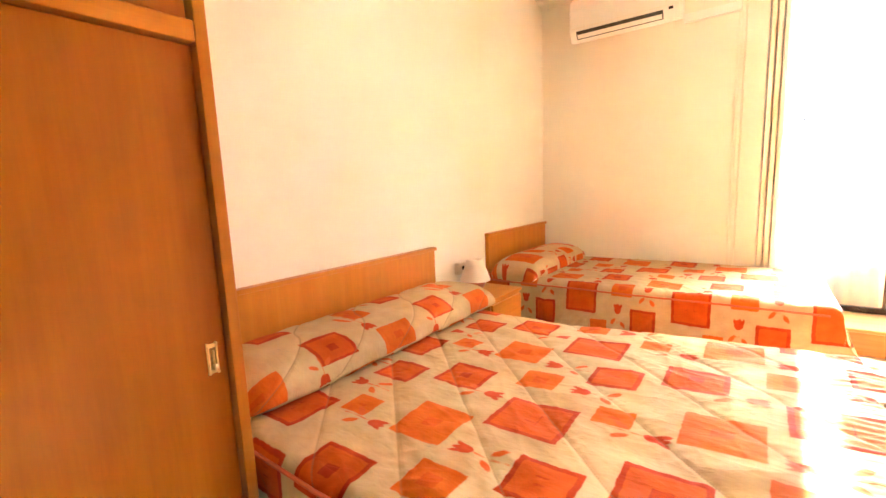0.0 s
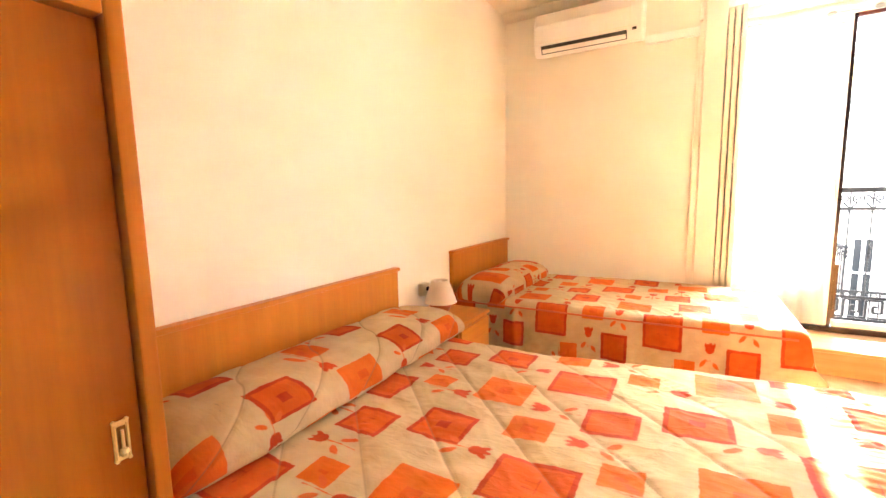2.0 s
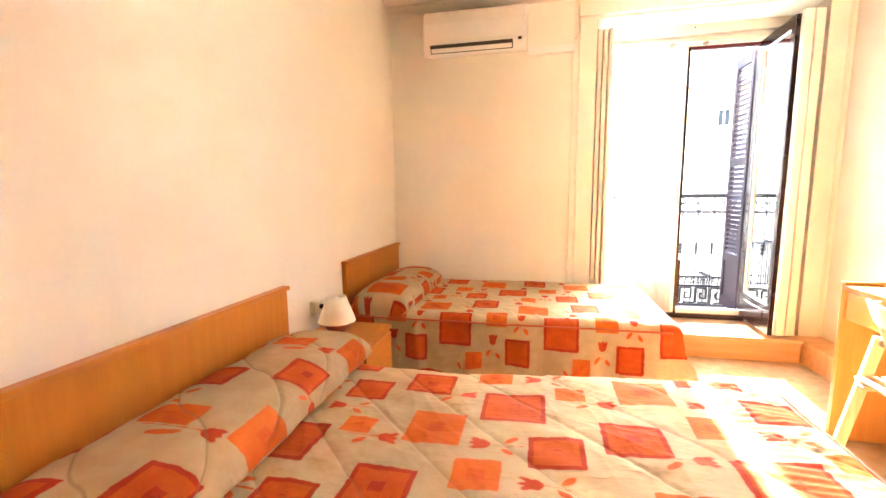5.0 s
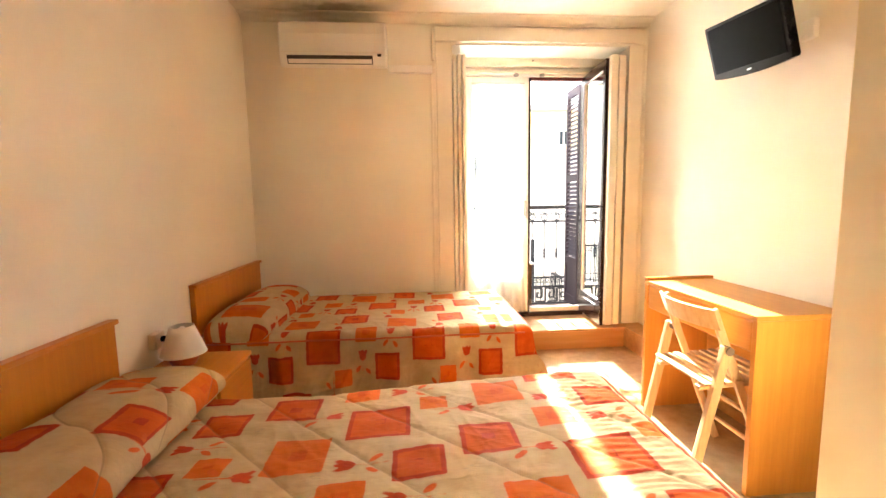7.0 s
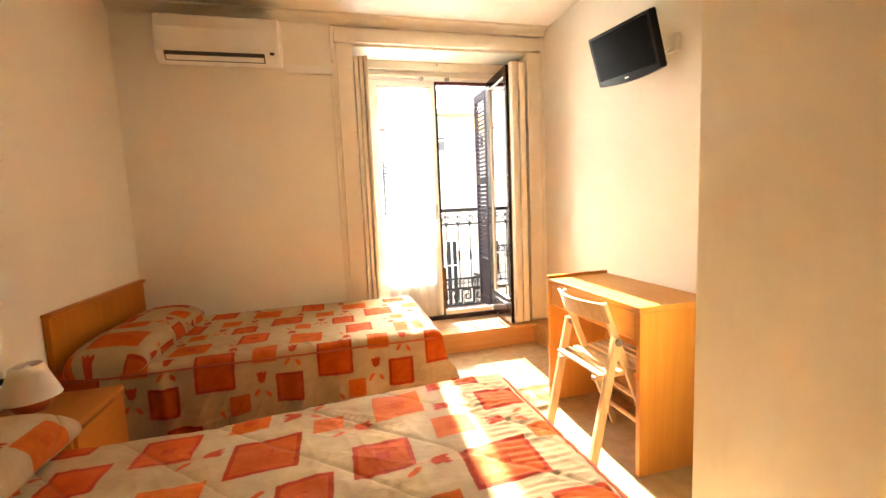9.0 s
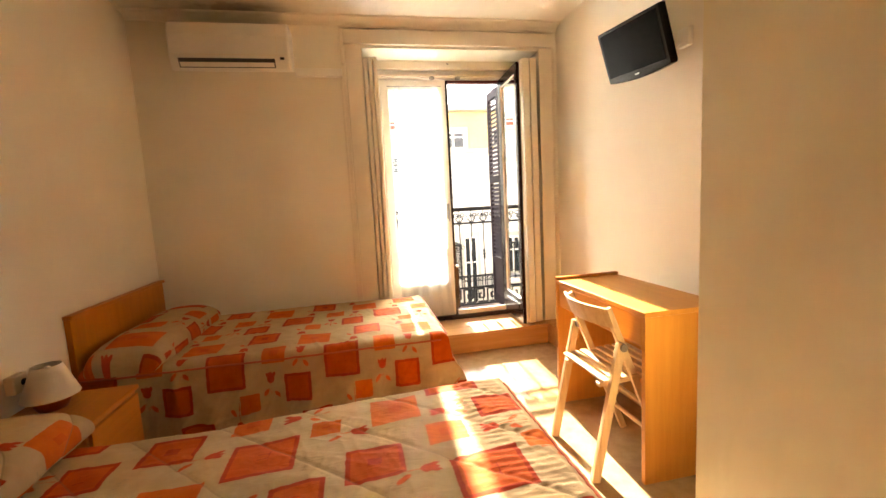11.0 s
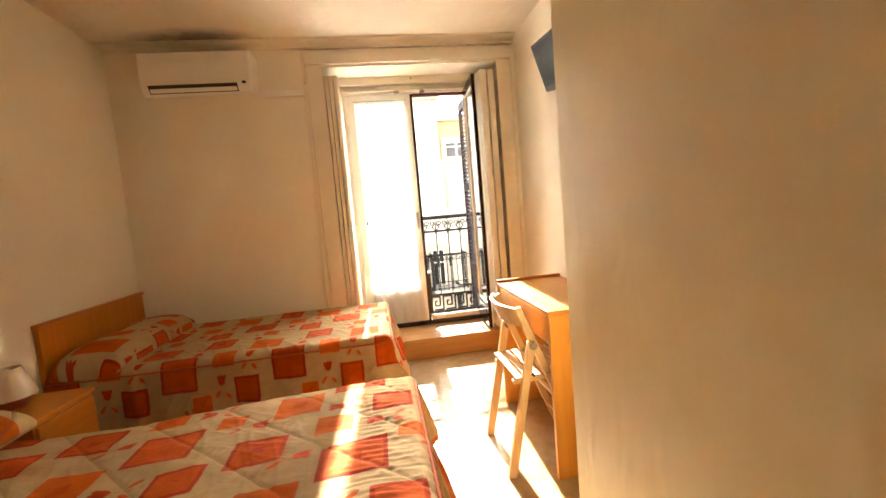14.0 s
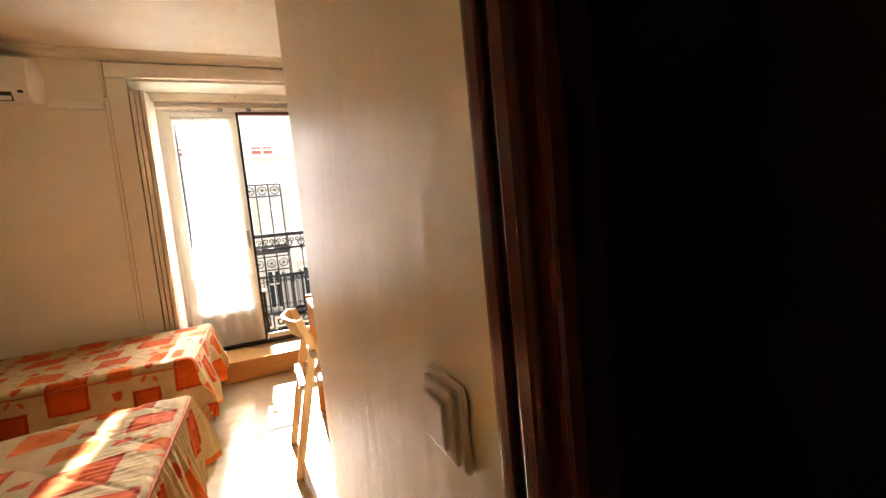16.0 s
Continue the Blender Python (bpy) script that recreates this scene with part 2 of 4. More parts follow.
def spread_material():
    """Printed cotton: cream ground, orange squares, red-bordered squares and tulips, by the distance stored in the cloth."""
    m, nt, p = nodes_of("printed_bedspread")
    wob = noise_node(nt, 45.0, 3.0)
    tone = noise_node(nt, 16.0, 5.0)
    weave = noise_node(nt, 420.0, 2.0)

    def edge(attr, offset, soft=0.0022):
        a = nt.nodes.new("ShaderNodeAttribute")
        a.attribute_name = attr
        jig = nt.nodes.new("ShaderNodeMath")
        jig.operation = "MULTIPLY_ADD"
        jig.inputs[1].default_value = 0.009
        link(nt, wob.outputs["Fac"], jig.inputs[0])
        link(nt, a.outputs["Fac"], jig.inputs[2])
        r = nt.nodes.new("ShaderNodeMapRange")
        r.interpolation_type = "SMOOTHSTEP"
        r.inputs["From Min"].default_value = offset + 0.0045 + soft
        r.inputs["From Max"].default_value = offset + 0.0045 - soft
        link(nt, jig.outputs[0], r.inputs["Value"])
        return r.outputs["Result"]

    def shade(a, b):
        return ramp_node(nt, tone.outputs["Fac"], [(0.35, a), (0.65, b)]).outputs["Color"]

    ground = shade((0.480, 0.328, 0.163), (0.535, 0.378, 0.198))
    light = shade((0.53, 0.098, 0.004), (0.60, 0.128, 0.008))
    deep = shade((0.48, 0.068, 0.003), (0.56, 0.094, 0.006))
    red = shade((0.34, 0.028, 0.002), (0.42, 0.046, 0.005))
    c = mix_node(nt, edge("light_square", 0.0), ground, light)
    c = mix_node(nt, edge("light_heart", 0.0), c, deep)
    c = mix_node(nt, edge("deep_square", 0.0), c, red)
    c = mix_node(nt, edge("deep_square", -0.015), c, deep)
    c = mix_node(nt, edge("deep_heart", 0.0), c, red)
    c = mix_node(nt, edge("tulip", 0.0), c, shade((0.39, 0.036, 0.006), (0.47, 0.058, 0.011)))
    c = mix_node(nt, edge("leaf", 0.0), c, shade((0.52, 0.085, 0.012), (0.60, 0.125, 0.02)))
    c = mix_node(nt, edge("script", 0.0, 0.003), c, (0.30, 0.24, 0.15))
    st = nt.nodes.new("ShaderNodeAttribute")
    st.attribute_name = "stitch"
    sr = nt.nodes.new("ShaderNodeMapRange")
    sr.inputs["From Min"].default_value, sr.inputs["From Max"].default_value = 0.0042, 0.0008
    sr.inputs["To Max"].default_value = 0.62
    link(nt, st.outputs["Fac"], sr.inputs["Value"])
    c = mix_node(nt, sr.outputs["Result"], c, (0.20, 0.13, 0.06))
    c = mix_node(nt, 0.10, c, weave.outputs["Fac"], "SOFT_LIGHT")
    link(nt, c, p.inputs["Base Color"])
    p.inputs["Roughness"].default_value = 0.82
    p.inputs["Specular IOR Level"].default_value = 0.12
    crumple = noise_node(nt, 24.0, 4.0, (0.7, 1.7, 1.2))
    crumple.inputs["Distortion"].default_value = 0.7
    b = bump_node(nt, p, weave.outputs["Fac"], 0.15, 0.001)
    b2 = nt.nodes.new("ShaderNodeBump")
    b2.inputs["Strength"].default_value = 0.26
    b2.inputs["Distance"].default_value = 0.012
    link(nt, crumple.outputs["Fac"], b2.inputs["Height"])
    link(nt, b2.outputs["Normal"], b.inputs["Normal"])
    return m


SPREAD = spread_material()
PIPING = plain("rust_piping", (0.50, 0.10, 0.03), 0.8, grain=300)

# ---- building tools ----
BASE = {}


def thing(name, at, label="", category="", group="", kind=""):
    ob = new(name)
    ob.location = at
    ob.empty_display_size = 0.05
    BASE[ob] = Vector(at)
    return tagged(ob, label, category, group, kind)


def part(name, bm, material, parent, label=""):
    """Links a bmesh, laid out in world metres, as one mesh under a thing or a part."""
    base = BASE[parent]
    me = bpy.data.meshes.new(name)
    bmesh.ops.translate(bm, verts=bm.verts, vec=-base)
    bm.to_mesh(me)
    bm.free()
    me.materials.append(material)
    ob = new(name, me)
    ob.parent = parent
    BASE[ob] = base
    return tagged(ob, label)


def solid(name, bm, material, label="", category="", kind="structure"):
    me = bpy.data.meshes.new(name)
    bm.to_mesh(me)
    bm.free()
    me.materials.append(material)
    ob = new(name, me)
    BASE[ob] = Vector((0, 0, 0))
    return tagged(ob, label, category, "", kind)


def box(bm, x0, x1, y0, y1, z0, z1, bevel=0.0, seg=2):
    r = bmesh.ops.create_cube(bm, size=1.0)
    vs = r["verts"]
    for v in vs:
        v.co = Vector(((x0 + x1) / 2 + v.co.x * (x1 - x0), (y0 + y1) / 2 + v.co.y * (y1 - y0), (z0 + z1) / 2 + v.co.z * (z1 - z0)))
    if bevel:
        es = list({e for v in vs for e in v.link_edges})
        bmesh.ops.bevel(bm, geom=es, offset=bevel, segments=seg, affect="EDGES", profile=0.5)
    return bm


def cube(*a, **k):
    return box(bmesh.new(), *a, **k)


def bar(bm, a, b, w, h=None, sides=0, bevel=0.0):
    """A straight bar from a to b; square w by h, or round with that many sides."""
    a, b = Vector(a), Vector(b)
    way = b - a
    h = w if h is None else h
    turn = way.to_track_quat("Z", "Y").to_matrix().to_4x4()
    if sides:
        r = bmesh.ops.create_cone(bm, cap_ends=True, segments=sides, radius1=w / 2, radius2=w / 2, depth=way.length)
    else:
        r = bmesh.ops.create_cube(bm, size=1.0)
        for v in r["verts"]:
            v.co = Vector((v.co.x * w, v.co.y * h, v.co.z * way.length))
        if bevel:
            es = list({e for v in r["verts"] for e in v.link_edges})
            got = bmesh.ops.bevel(bm, geom=es, offset=bevel, segments=2, affect="EDGES", profile=0.5)
            r["verts"] = list({v for f in got["faces"] for v in f.verts} | {v for v in r["verts"] if v.is_valid})
    bmesh.ops.transform(bm, matrix=Matrix.Translation((a + b) / 2) @ turn, verts=r["verts"])
    return bm


def lathe(bm, at, profile, sides=24):
    """A turned shape: rings of (radius, height)."""
    rings = []
    for rad, z in profile:
        rings.append([bm.verts.new((at[0] + rad * math.cos(2 * math.pi * i / sides), at[1] + rad * math.sin(2 * math.pi * i / sides), at[2] + z)) for i in range(sides)])
    for lo, hi in zip(rings, rings[1:]):
        for i in range(sides):
            bm.faces.new((lo[i], lo[(i + 1) % sides], hi[(i + 1) % sides], hi[i]))
    return bm


def smooth(ob):
    ob.data.polygons.foreach_set("use_smooth", [True] * len(ob.data.polygons))
    return ob


# ---- the room ----
WX, EX, NY, SY, CZ = -1.29, 1.95, 4.0, -1.3, 2.70
BX, BY = 1.275, 1.70
OX0, OX1, OZ0, OZ1 = 0.30, 1.79, 0.17, 2.50
floor = solid("floor", cube(WX - 0.15, EX + 0.15, SY - 0.15, NY + 0.4, -0.12, 0.0), FLOOR, "tan speckled floor with a soft shine", "floor")
ceiling = solid("ceiling", cube(WX - 0.15, EX + 0.15, SY - 0.15, NY + 0.4, CZ, CZ + 0.12), CEILING, "cream ceiling with embossed plaster relief", "ceiling")
solid("wall_west", cube(WX - 0.15, WX, SY - 0.15, NY + 0.4, 0, CZ), WALL, "cream painted wall behind the beds", "wall")
bm = cube(WX, OX0, NY, NY + 0.4, 0, CZ)
box(bm, OX1, EX + 0.15, NY, NY + 0.4, 0, CZ)
box(bm, OX0, OX1, NY, NY + 0.4, OZ1, CZ)
box(bm, OX0, OX1, NY, NY + 0.4, 0, OZ0 - 0.02)
solid("wall_north", bm, WALL, "cream painted wall with a balcony door", "wall")
solid("wall_east", cube(EX, EX + 0.15, BY, NY, 0, CZ), WALL, "cream painted wall above the desk", "wall")
DY0, DY1, DZ = -0.60, 0.159, 2.05
solid("wall_passage", cube(BX, EX + 0.15, DY1, BY, 0, CZ), WALL_GLOSS, "satin cream wall of the entrance passage", "wall")
solid("wall_passage_rear", cube(BX, EX + 0.15, SY, DY0, 0, CZ), WALL_GLOSS, "satin cream wall past the dark doorway", "wall")
solid("wall_passage_head", cube(BX, EX + 0.15, DY0, DY1, DZ, CZ), WALL_GLOSS, "satin cream wall above the dark doorway", "wall")
solid("wall_passage_back", cube(BX + 0.16, EX + 0.15, DY0, DY1, 0, DZ), WALL, "plain wall behind the dark doorway", "wall")
solid("wall_south", cube(WX, EX + 0.15, SY - 0.15, SY, 0, CZ), WALL, "plain cream wall at the entrance", "wall")
bm = bmesh.new()
cove = [(0.0, 2.654), (0.013, 2.654), (0.017, 2.661), (0.024, 2.664), (0.034, 2.676), (0.052, 2.686), (0.078, 2.691), (0.084, 2.687), (0.097, 2.687), (0.104, 2.692), (0.106, 2.7005), (0.0, 2.7005)]
ends = [[bm.verts.new((x, NY - d, z)) for d, z in cove] for x in (WX + 0.001, EX - 0.001)]
for i in range(len(cove)):
    j = (i + 1) % len(cove)
    bm.faces.new((ends[0][i], ends[0][j], ends[1][j], ends[1][i]))
bm.faces.new(ends[0][::-1])
bm.faces.new(ends[1])
bmesh.ops.recalc_face_normals(bm, faces=bm.faces)
solid("trim_cornice", bm, WHITE_OLD, "thin painted cornice moulding", "trim")


def baseboard(name, x0, x1, y0, y1):
    bm = cube(x0, x1, y0, y1, 0.0, 0.07, bevel=0.004)
    return solid(name, bm, BEECH, "wood-coloured skirting board", "baseboard")


baseboard("baseboard_passage", BX - 0.012, BX, 0.246, BY - 0.001)
baseboard("baseboard_west", WX, WX + 0.012, 2.31, 2.88)

# raised step before the balcony door and ledge along the wall
step = thing("window_step", (1.2, 3.95, 0), "low wood-faced step below the balcony door", "step", "", "structure")
part("step_body", cube(0.70, 1.76, 3.885, NY, 0, 0.145), STEP_WOOD, step)
part("tread", cube(0.70, 1.765, 3.87, NY + 0.33, 0.15, 0.172, bevel=0.004), STEP_WOOD, step)
part("ledge_body", cube(1.775, EX, 2.30, NY, 0, 0.145), STEP_WOOD, step)
part("ledge_top", cube(1.766, EX, 2.30, NY, 0.15, 0.172, bevel=0.004), STEP_WOOD, step)

# casing round the opening
bm = cube(0.196, OX0 + 0.020, NY - 0.020, NY, 0.172, 2.514, bevel=0.003)
box(bm, 0.166, 0.190, NY - 0.012, NY, 0.172, 2.37, bevel=0.003)
box(bm, OX1 - 0.006, 1.900, NY - 0.020, NY, 0.173, 2.514, bevel=0.003)
box(bm, 1.906, 1.926, NY - 0.012, NY, 0.173, 2.514, bevel=0.003)
box(bm, 0.188, 1.908, NY - 0.034, NY, 2.518, 2.624, bevel=0.004)
box(bm, 0.160, 1.66, NY - 0.026, NY, 2.640, 2.652, bevel=0.003)
box(bm, 1.668, 1.918, NY - 0.046, NY, 2.640, 2.651, bevel=0.003)
box(bm, 0.160, 0.182, NY - 0.034, NY, 2.372, 2.634, bevel=0.004)
solid("trim_window_casing", bm, WHITE_OLD, "aged white wooden casing round the balcony door", "trim")
bm = cube(0.148, 0.1665, NY - 0.016, NY, 0.35, 2.355, bevel=0.003)
solid("trim_cable_duct", bm, WHITE_OLD, "slim white cable duct beside the window casing", "trim")
bm = cube(-0.185, 0.164, NY - 0.035, NY, 2.275, 2.335, bevel=0.006)
solid("trim_pipe_duct", bm, PLASTIC, "white plastic duct from the air conditioner", "trim")

# ---- balcony door ----
FY = 4.33
door = thing("window_1", (1.05, FY, 0.17), "white double balcony door, one leaf open inwards", "balcony door", "", "structure")
bm = cube(OX0, 0.466, FY, FY + 0.06, 0.172, 2.50)
box(bm, 1.575, OX1, FY, FY + 0.06, 0.172, 2.50)
box(bm, 0.466, 1.575, FY, FY + 0.06, 2.36, 2.50)
part("window_frame", bm, WHITE, door)
bm = cube(OX0 + 0.002, OX1 - 0.002, FY - 0.05, FY - 0.002, 2.43, 2.498, bevel=0.004)
box(bm, OX0 + 0.1, OX1 - 0.1, FY - 0.03, FY - 0.002, 2.375, 2.395, bevel=0.003)
part("head_board", bm, WHITE_OLD, door)
part("nail", lathe(bmesh.new(), (1.064, FY - 0.056, 2.468), [(0.0, 0), (0.006, 0.001), (0.007, 0.006), (0.0, 0.012)], 8), IRON, door)
part("threshold", cube(0.467, 1.575, FY - 0.022, FY + 0.07, 0.173, 0.212, bevel=0.003), BROWN_PAINT, door)
part("sill", cube(1.070, 1.540, FY - 0.004, FY + 0.018, 0.2125, 0.258, bevel=0.004), WHITE, door, "cream painted sill under the open leaf")
part("rebate", cube(1.555, 1.574, FY + 0.045, FY + 0.075, 0.213, 2.334), BROWN_PAINT, door)
part("head_rebate", cube(1.069, 1.574, FY + 0.03, FY + 0.075, 2.335, 2.358), RED_PAINT, door, "dark red strip over the opening")


def leaf(x0, x1, y0, y1, along, inner, low, parent, name, label):
    """A glazed leaf with a solid bottom panel. along: x or y. low: where the glass begins."""
    z0, z1, st = 0.215, 2.352, 0.068 if along == "x" else 0.050

    def slab(bm, a, b, c, d, thin=0.0):
        if along == "x":
            return box(bm, x0 + a, x0 + b, y0 + thin, y1 - thin, c, d, bevel=0.004)
        return box(bm, x0 + thin, x1 - thin, y0 + a, y0 + b, c, d, bevel=0.004)

    w = (x1 - x0) if along == "x" else (y1 - y0)
    bm = slab(bmesh.new(), 0, st, z0, z1)
    slab(bm, w - st, w, z0, z1)
    slab(bm, st, w - st, z1 - 0.075, z1)
    slab(bm, st, w - st, z0, z0 + 0.10)
    slab(bm, st, w - st, low, low + 0.06)
    slab(bm, st - 0.005, w - st + 0.005, z0 + 0.09, low + 0.01, 0.011)
    ob = part(name, bm, inner, parent, label)
    bm = slab(bmesh.new(), st - 0.008, w - st + 0.008, low + 0.05, z1 - 0.07, 0.0185)
    g = part("pane", bm, GLASS, ob)
    g.visible_shadow = False
    return ob


left_leaf = leaf(0.468, 1.045, FY + 0.002, FY + 0.044, "x", WHITE, 0.50, door, "closed_leaf", "white painted closed leaf behind a sheer curtain")
right_leaf = leaf(1.545, 1.581, FY - 0.51, FY + 0.01, "y", WHITE, 0.36, door, "open_leaf", "balcony door leaf standing open, brown outside")
bm = cube(1.5425, 1.5445, FY - 0.509, FY - 0.459, 0.214, 2.351)
box(bm, 1.5425, 1.5445, FY - 0.041, FY + 0.009, 0.214, 2.351)
box(bm, 1.5425, 1.5445, FY - 0.459, FY - 0.041, 2.278, 2.351)
box(bm, 1.5425, 1.5445, FY - 0.459, FY - 0.041, 0.214, 0.418)
box(bm, 1.539, 1.5424, FY - 0.41, FY - 0.09, 0.27, 0.37, bevel=0.001)
box(bm, 1.5445, 1.571, FY - 0.5135, FY - 0.5105, 0.214, 2.351)
part("outer_paint", bm, BROWN_PAINT, right_leaf, "dark brown outer side")
hinge = Vector((1.572, FY + 0.005, 0)) - BASE[door]
right_leaf.matrix_basis = Matrix.Translation(hinge) @ Matrix.Rotation(radians(-3.6), 4, "Z") @ Matrix.Translation(-hinge)
part("meeting_strip", cube(1.046, 1.068, FY + 0.012, FY + 0.05, 0.205, 2.352, bevel=0.003), BROWN_PAINT, left_leaf)
part("bolt_case", cube(1.069, 1.098, FY + 0.046, FY + 0.080, 0.262, 0.655, bevel=0.004), BROWN_PAINT, left_leaf)
part("bolt_cap", cube(1.070, 1.104, FY + 0.044, FY + 0.084, 0.656, 0.676, bevel=0.004), WHITE, left_leaf, "white cap on the dark bolt")
for x in (0.925, 1.16):
    bm = lathe(bmesh.new(), (x, FY - 0.012, 2.365), [(0.0, -0.016), (0.02, -0.012), (0.026, 0), (0.02, 0.012), (0.0, 0.016)], 12)
    smooth(part("catch", bm, STEEL, door))
for z in (0.55, 1.25, 2.0):
    part("hinge", bar(bmesh.new(), (0.470, FY - 0.008, z), (0.470, FY - 0.008, z + 0.09), 0.014, sides=10), WHITE_OLD, left_leaf)
bm = cube(1.005, 1.030, FY - 0.004, FY + 0.002, 1.12, 1.26, bevel=0.002)
bar(bm, (1.018, FY - 0.03, 1.19), (1.018, FY, 1.19), 0.012, sides=10)
bar(bm, (1.018, FY - 0.03, 1.195), (1.018, FY - 0.03, 1.10), 0.013, sides=10)
part("door_handle", bm, STEEL, left_leaf)


def folded_shutter(x0, x1, y0, y1, name, flip):
    """Panelled inner shutters, folded into a packet against the reveal."""
    th = thing(name, ((x0 + x1) / 2, (y0 + y1) / 2, 0.18), "aged white panelled wooden shutters folded beside the balcony door", "shutter", "inner shutters")
    n = 2 if flip else 3
    t = (x1 - x0) / n
    for i in range(n):
        a = x0 + i * t + 0.003
        b = a + t - (0.012 if flip else 0.007)
        dy = 0.012 * (i if flip else n - 1 - i)
        bm = cube(a, b, y0 + dy, y1, 0.18, 2.42, bevel=0.004)
        lf = part("shutter_leaf", bm, WHITE_OLD, th)
        face = b if not flip else a
        s = 1 if not flip else -1
        for z0, z1 in ((0.30, 1.10), (1.22, 2.32)):
            q = sorted((face + s * 0.001, face + s * 0.006))
            bm = cube(q[0], q[1], y0 + dy + 0.05, y1 - 0.05, z0, z1, bevel=0.002)
            part("panel", bm, WHITE_OLD, lf)
    for z in (0.5, 1.25, 2.1):
        part("hinge", bar(bmesh.new(), ((x0 + x1) / 2, y0 - 0.004, z), ((x0 + x1) / 2, y0 - 0.004, z + 0.06), 0.010, sides=8), WHITE_OLD, th)
    return th


folded_shutter(0.325, 0.434, 3.955, 4.31, "folding_shutter", False)
folded_shutter(1.612, 1.750, 3.93, 4.31, "folding_shutter", True)

# sheer curtain on the closed leaf
cx0, cx1, cz0, cz1 = 0.588, 0.974, 0.225, 2.29
nx, nz = 90, 60
verts, faces = [], []
for j in range(nz + 1):
    for i in range(nx + 1):
        u, v = i / nx, j / nz
        x = cx0 + (cx1 - cx0) * u - 0.046 * min(1, max(0, (0.66 - v) / 0.3)) * (1 - u) + 0.05 * u * (1 - v) ** 3
        fold = 0.011 * math.sin(u * 27 + 1.5 * math.sin(v * 2.4)) * (0.35 + 0.65 * (1 - v)) + 0.002 * math.sin(u * 61 + v * 2)
        verts.append((x, FY - 0.022 + fold, cz0 + (cz1 - cz0) * v))
for j in range(nz):
    for i in range(nx):
        a = j * (nx + 1) + i
        faces.append((a, a + 1, a + nx + 2, a + nx + 1))
curtain = thing("curtain", (0.77, FY - 0.02, cz0), "sheer cream curtain hung over the closed glass leaf", "curtain")
me = bpy.data.meshes.new("cloth")
me.from_pydata([Vector(v) - BASE[curtain] for v in verts], [], faces)
me.materials.append(CURTAIN)
cl = new("cloth", me)
cl.parent = curtain
BASE[cl] = BASE[curtain]
smooth(cl)
part("curtain_rod", bar(bmesh.new(), (0.525, FY - 0.022, 2.292), (1.0, FY - 0.022, 2.292), 0.008, sides=8), STEEL, curtain)

# ---- balcony and street ----
solid("balcony_floor", cube(-0.2, 2.6, NY + 0.4, 5.02, 0.02, 0.125, bevel=0.01), plain("balcony_tile", (0.30, 0.20, 0.15), 0.6, vary=0.2), "tiled balcony floor slab", "balcony")
solid("wall_outer", cube(-12, WX - 0.15, NY + 0.1, NY + 0.4, -9, 4), plain("outer_render", (0.62, 0.55, 0.44), 0.9), "rendered outer wall of the house", "wall")
solid("wall_outer_far", cube(EX + 0.15, 14, NY + 0.1, NY + 0.4, -9, 4), plain("outer_render_b", (0.62, 0.55, 0.44), 0.9), "rendered outer wall of the house", "wall")
RY = 4.93
rail = thing("balcony_railing", (1.2, RY, 0.125), "black wrought-iron balcony railing with a key-pattern band", "railing")
rx0, rx1 = 0.0, 2.4
part("handrail", bar(bmesh.new(), (rx0, RY, 1.185), (rx1, RY, 1.185), 0.018, 0.04, bevel=0.003), IRON, rail)
for z in (1.035, 0.325, 0.14):
    part("cross_rail", bar(bmesh.new(), (rx0, RY, z), (rx1, RY, z), 0.012, 0.022), IRON, rail)


def scroll(bm, x, z, r, side):
    """A C-scroll that curls in under the handrail."""
    pts = []
    for k in range(15):
        a = math.pi * (1.5 - 0.19 * k)
        q = r * (1 - 0.052 * k)
        pts.append((x + side * (r + q * math.cos(a)), z + q * math.sin(a)))
    for (a, b), (c, d) in zip(pts, pts[1:]):
        bar(bm, (a, RY, b), (c, RY, d), 0.010, 0.012)


PITCH = 0.1335
for i in range(18):
    x = 0.109 + i * PITCH - 0.05
    bm = bar(bmesh.new(), (x, RY, 0.315), (x, RY, 1.178), 0.0115, sides=8)
    lathe(bm, (x, RY, 0.0), [(0.007, 0.635), (0.016, 0.655), (0.009, 0.67), (0.017, 0.69), (0.009, 0.71), (0.016, 0.725), (0.007, 0.745)], 8)
    lathe(bm, (x, RY, 0.0), [(0.007, 1.005), (0.014, 1.015), (0.007, 1.025)], 8)
    part("baluster", bm, IRON, rail)
    bm = bmesh.new()
    for side in (-1, 1):
        scroll(bm, x + side * 0.008, 1.118, 0.031, side)
        bar(bm, (x + side * 0.008, RY, 1.045), (x + side * 0.045, RY, 1.088), 0.010, 0.012)
    part("scroll", bm, IRON, rail)
for i in range(17):
    x = 0.126 + i * PITCH - 0.05
    z0, z1 = 0.162, 0.305
    h = z1 - z0
    bm = bmesh.new()
    key = [(-0.2, 0), (0.0, 0), (0.0, 1), (0.72, 1), (0.72, 0.30), (0.32, 0.30), (0.32, 0.66), (0.5, 0.66)]
    for (a, b), (c, d) in zip(key, key[1:]):
        bar(bm, (x + a * PITCH, RY, z0 + b * h), (x + c * PITCH, RY, z0 + d * h), 0.017, 0.014)
    bar(bm, (x + 0.8 * PITCH, RY, z0), (x + 0.2 * PITCH, RY, z0), 0.017, 0.014)
    part("key_band", bm, IRON, rail)
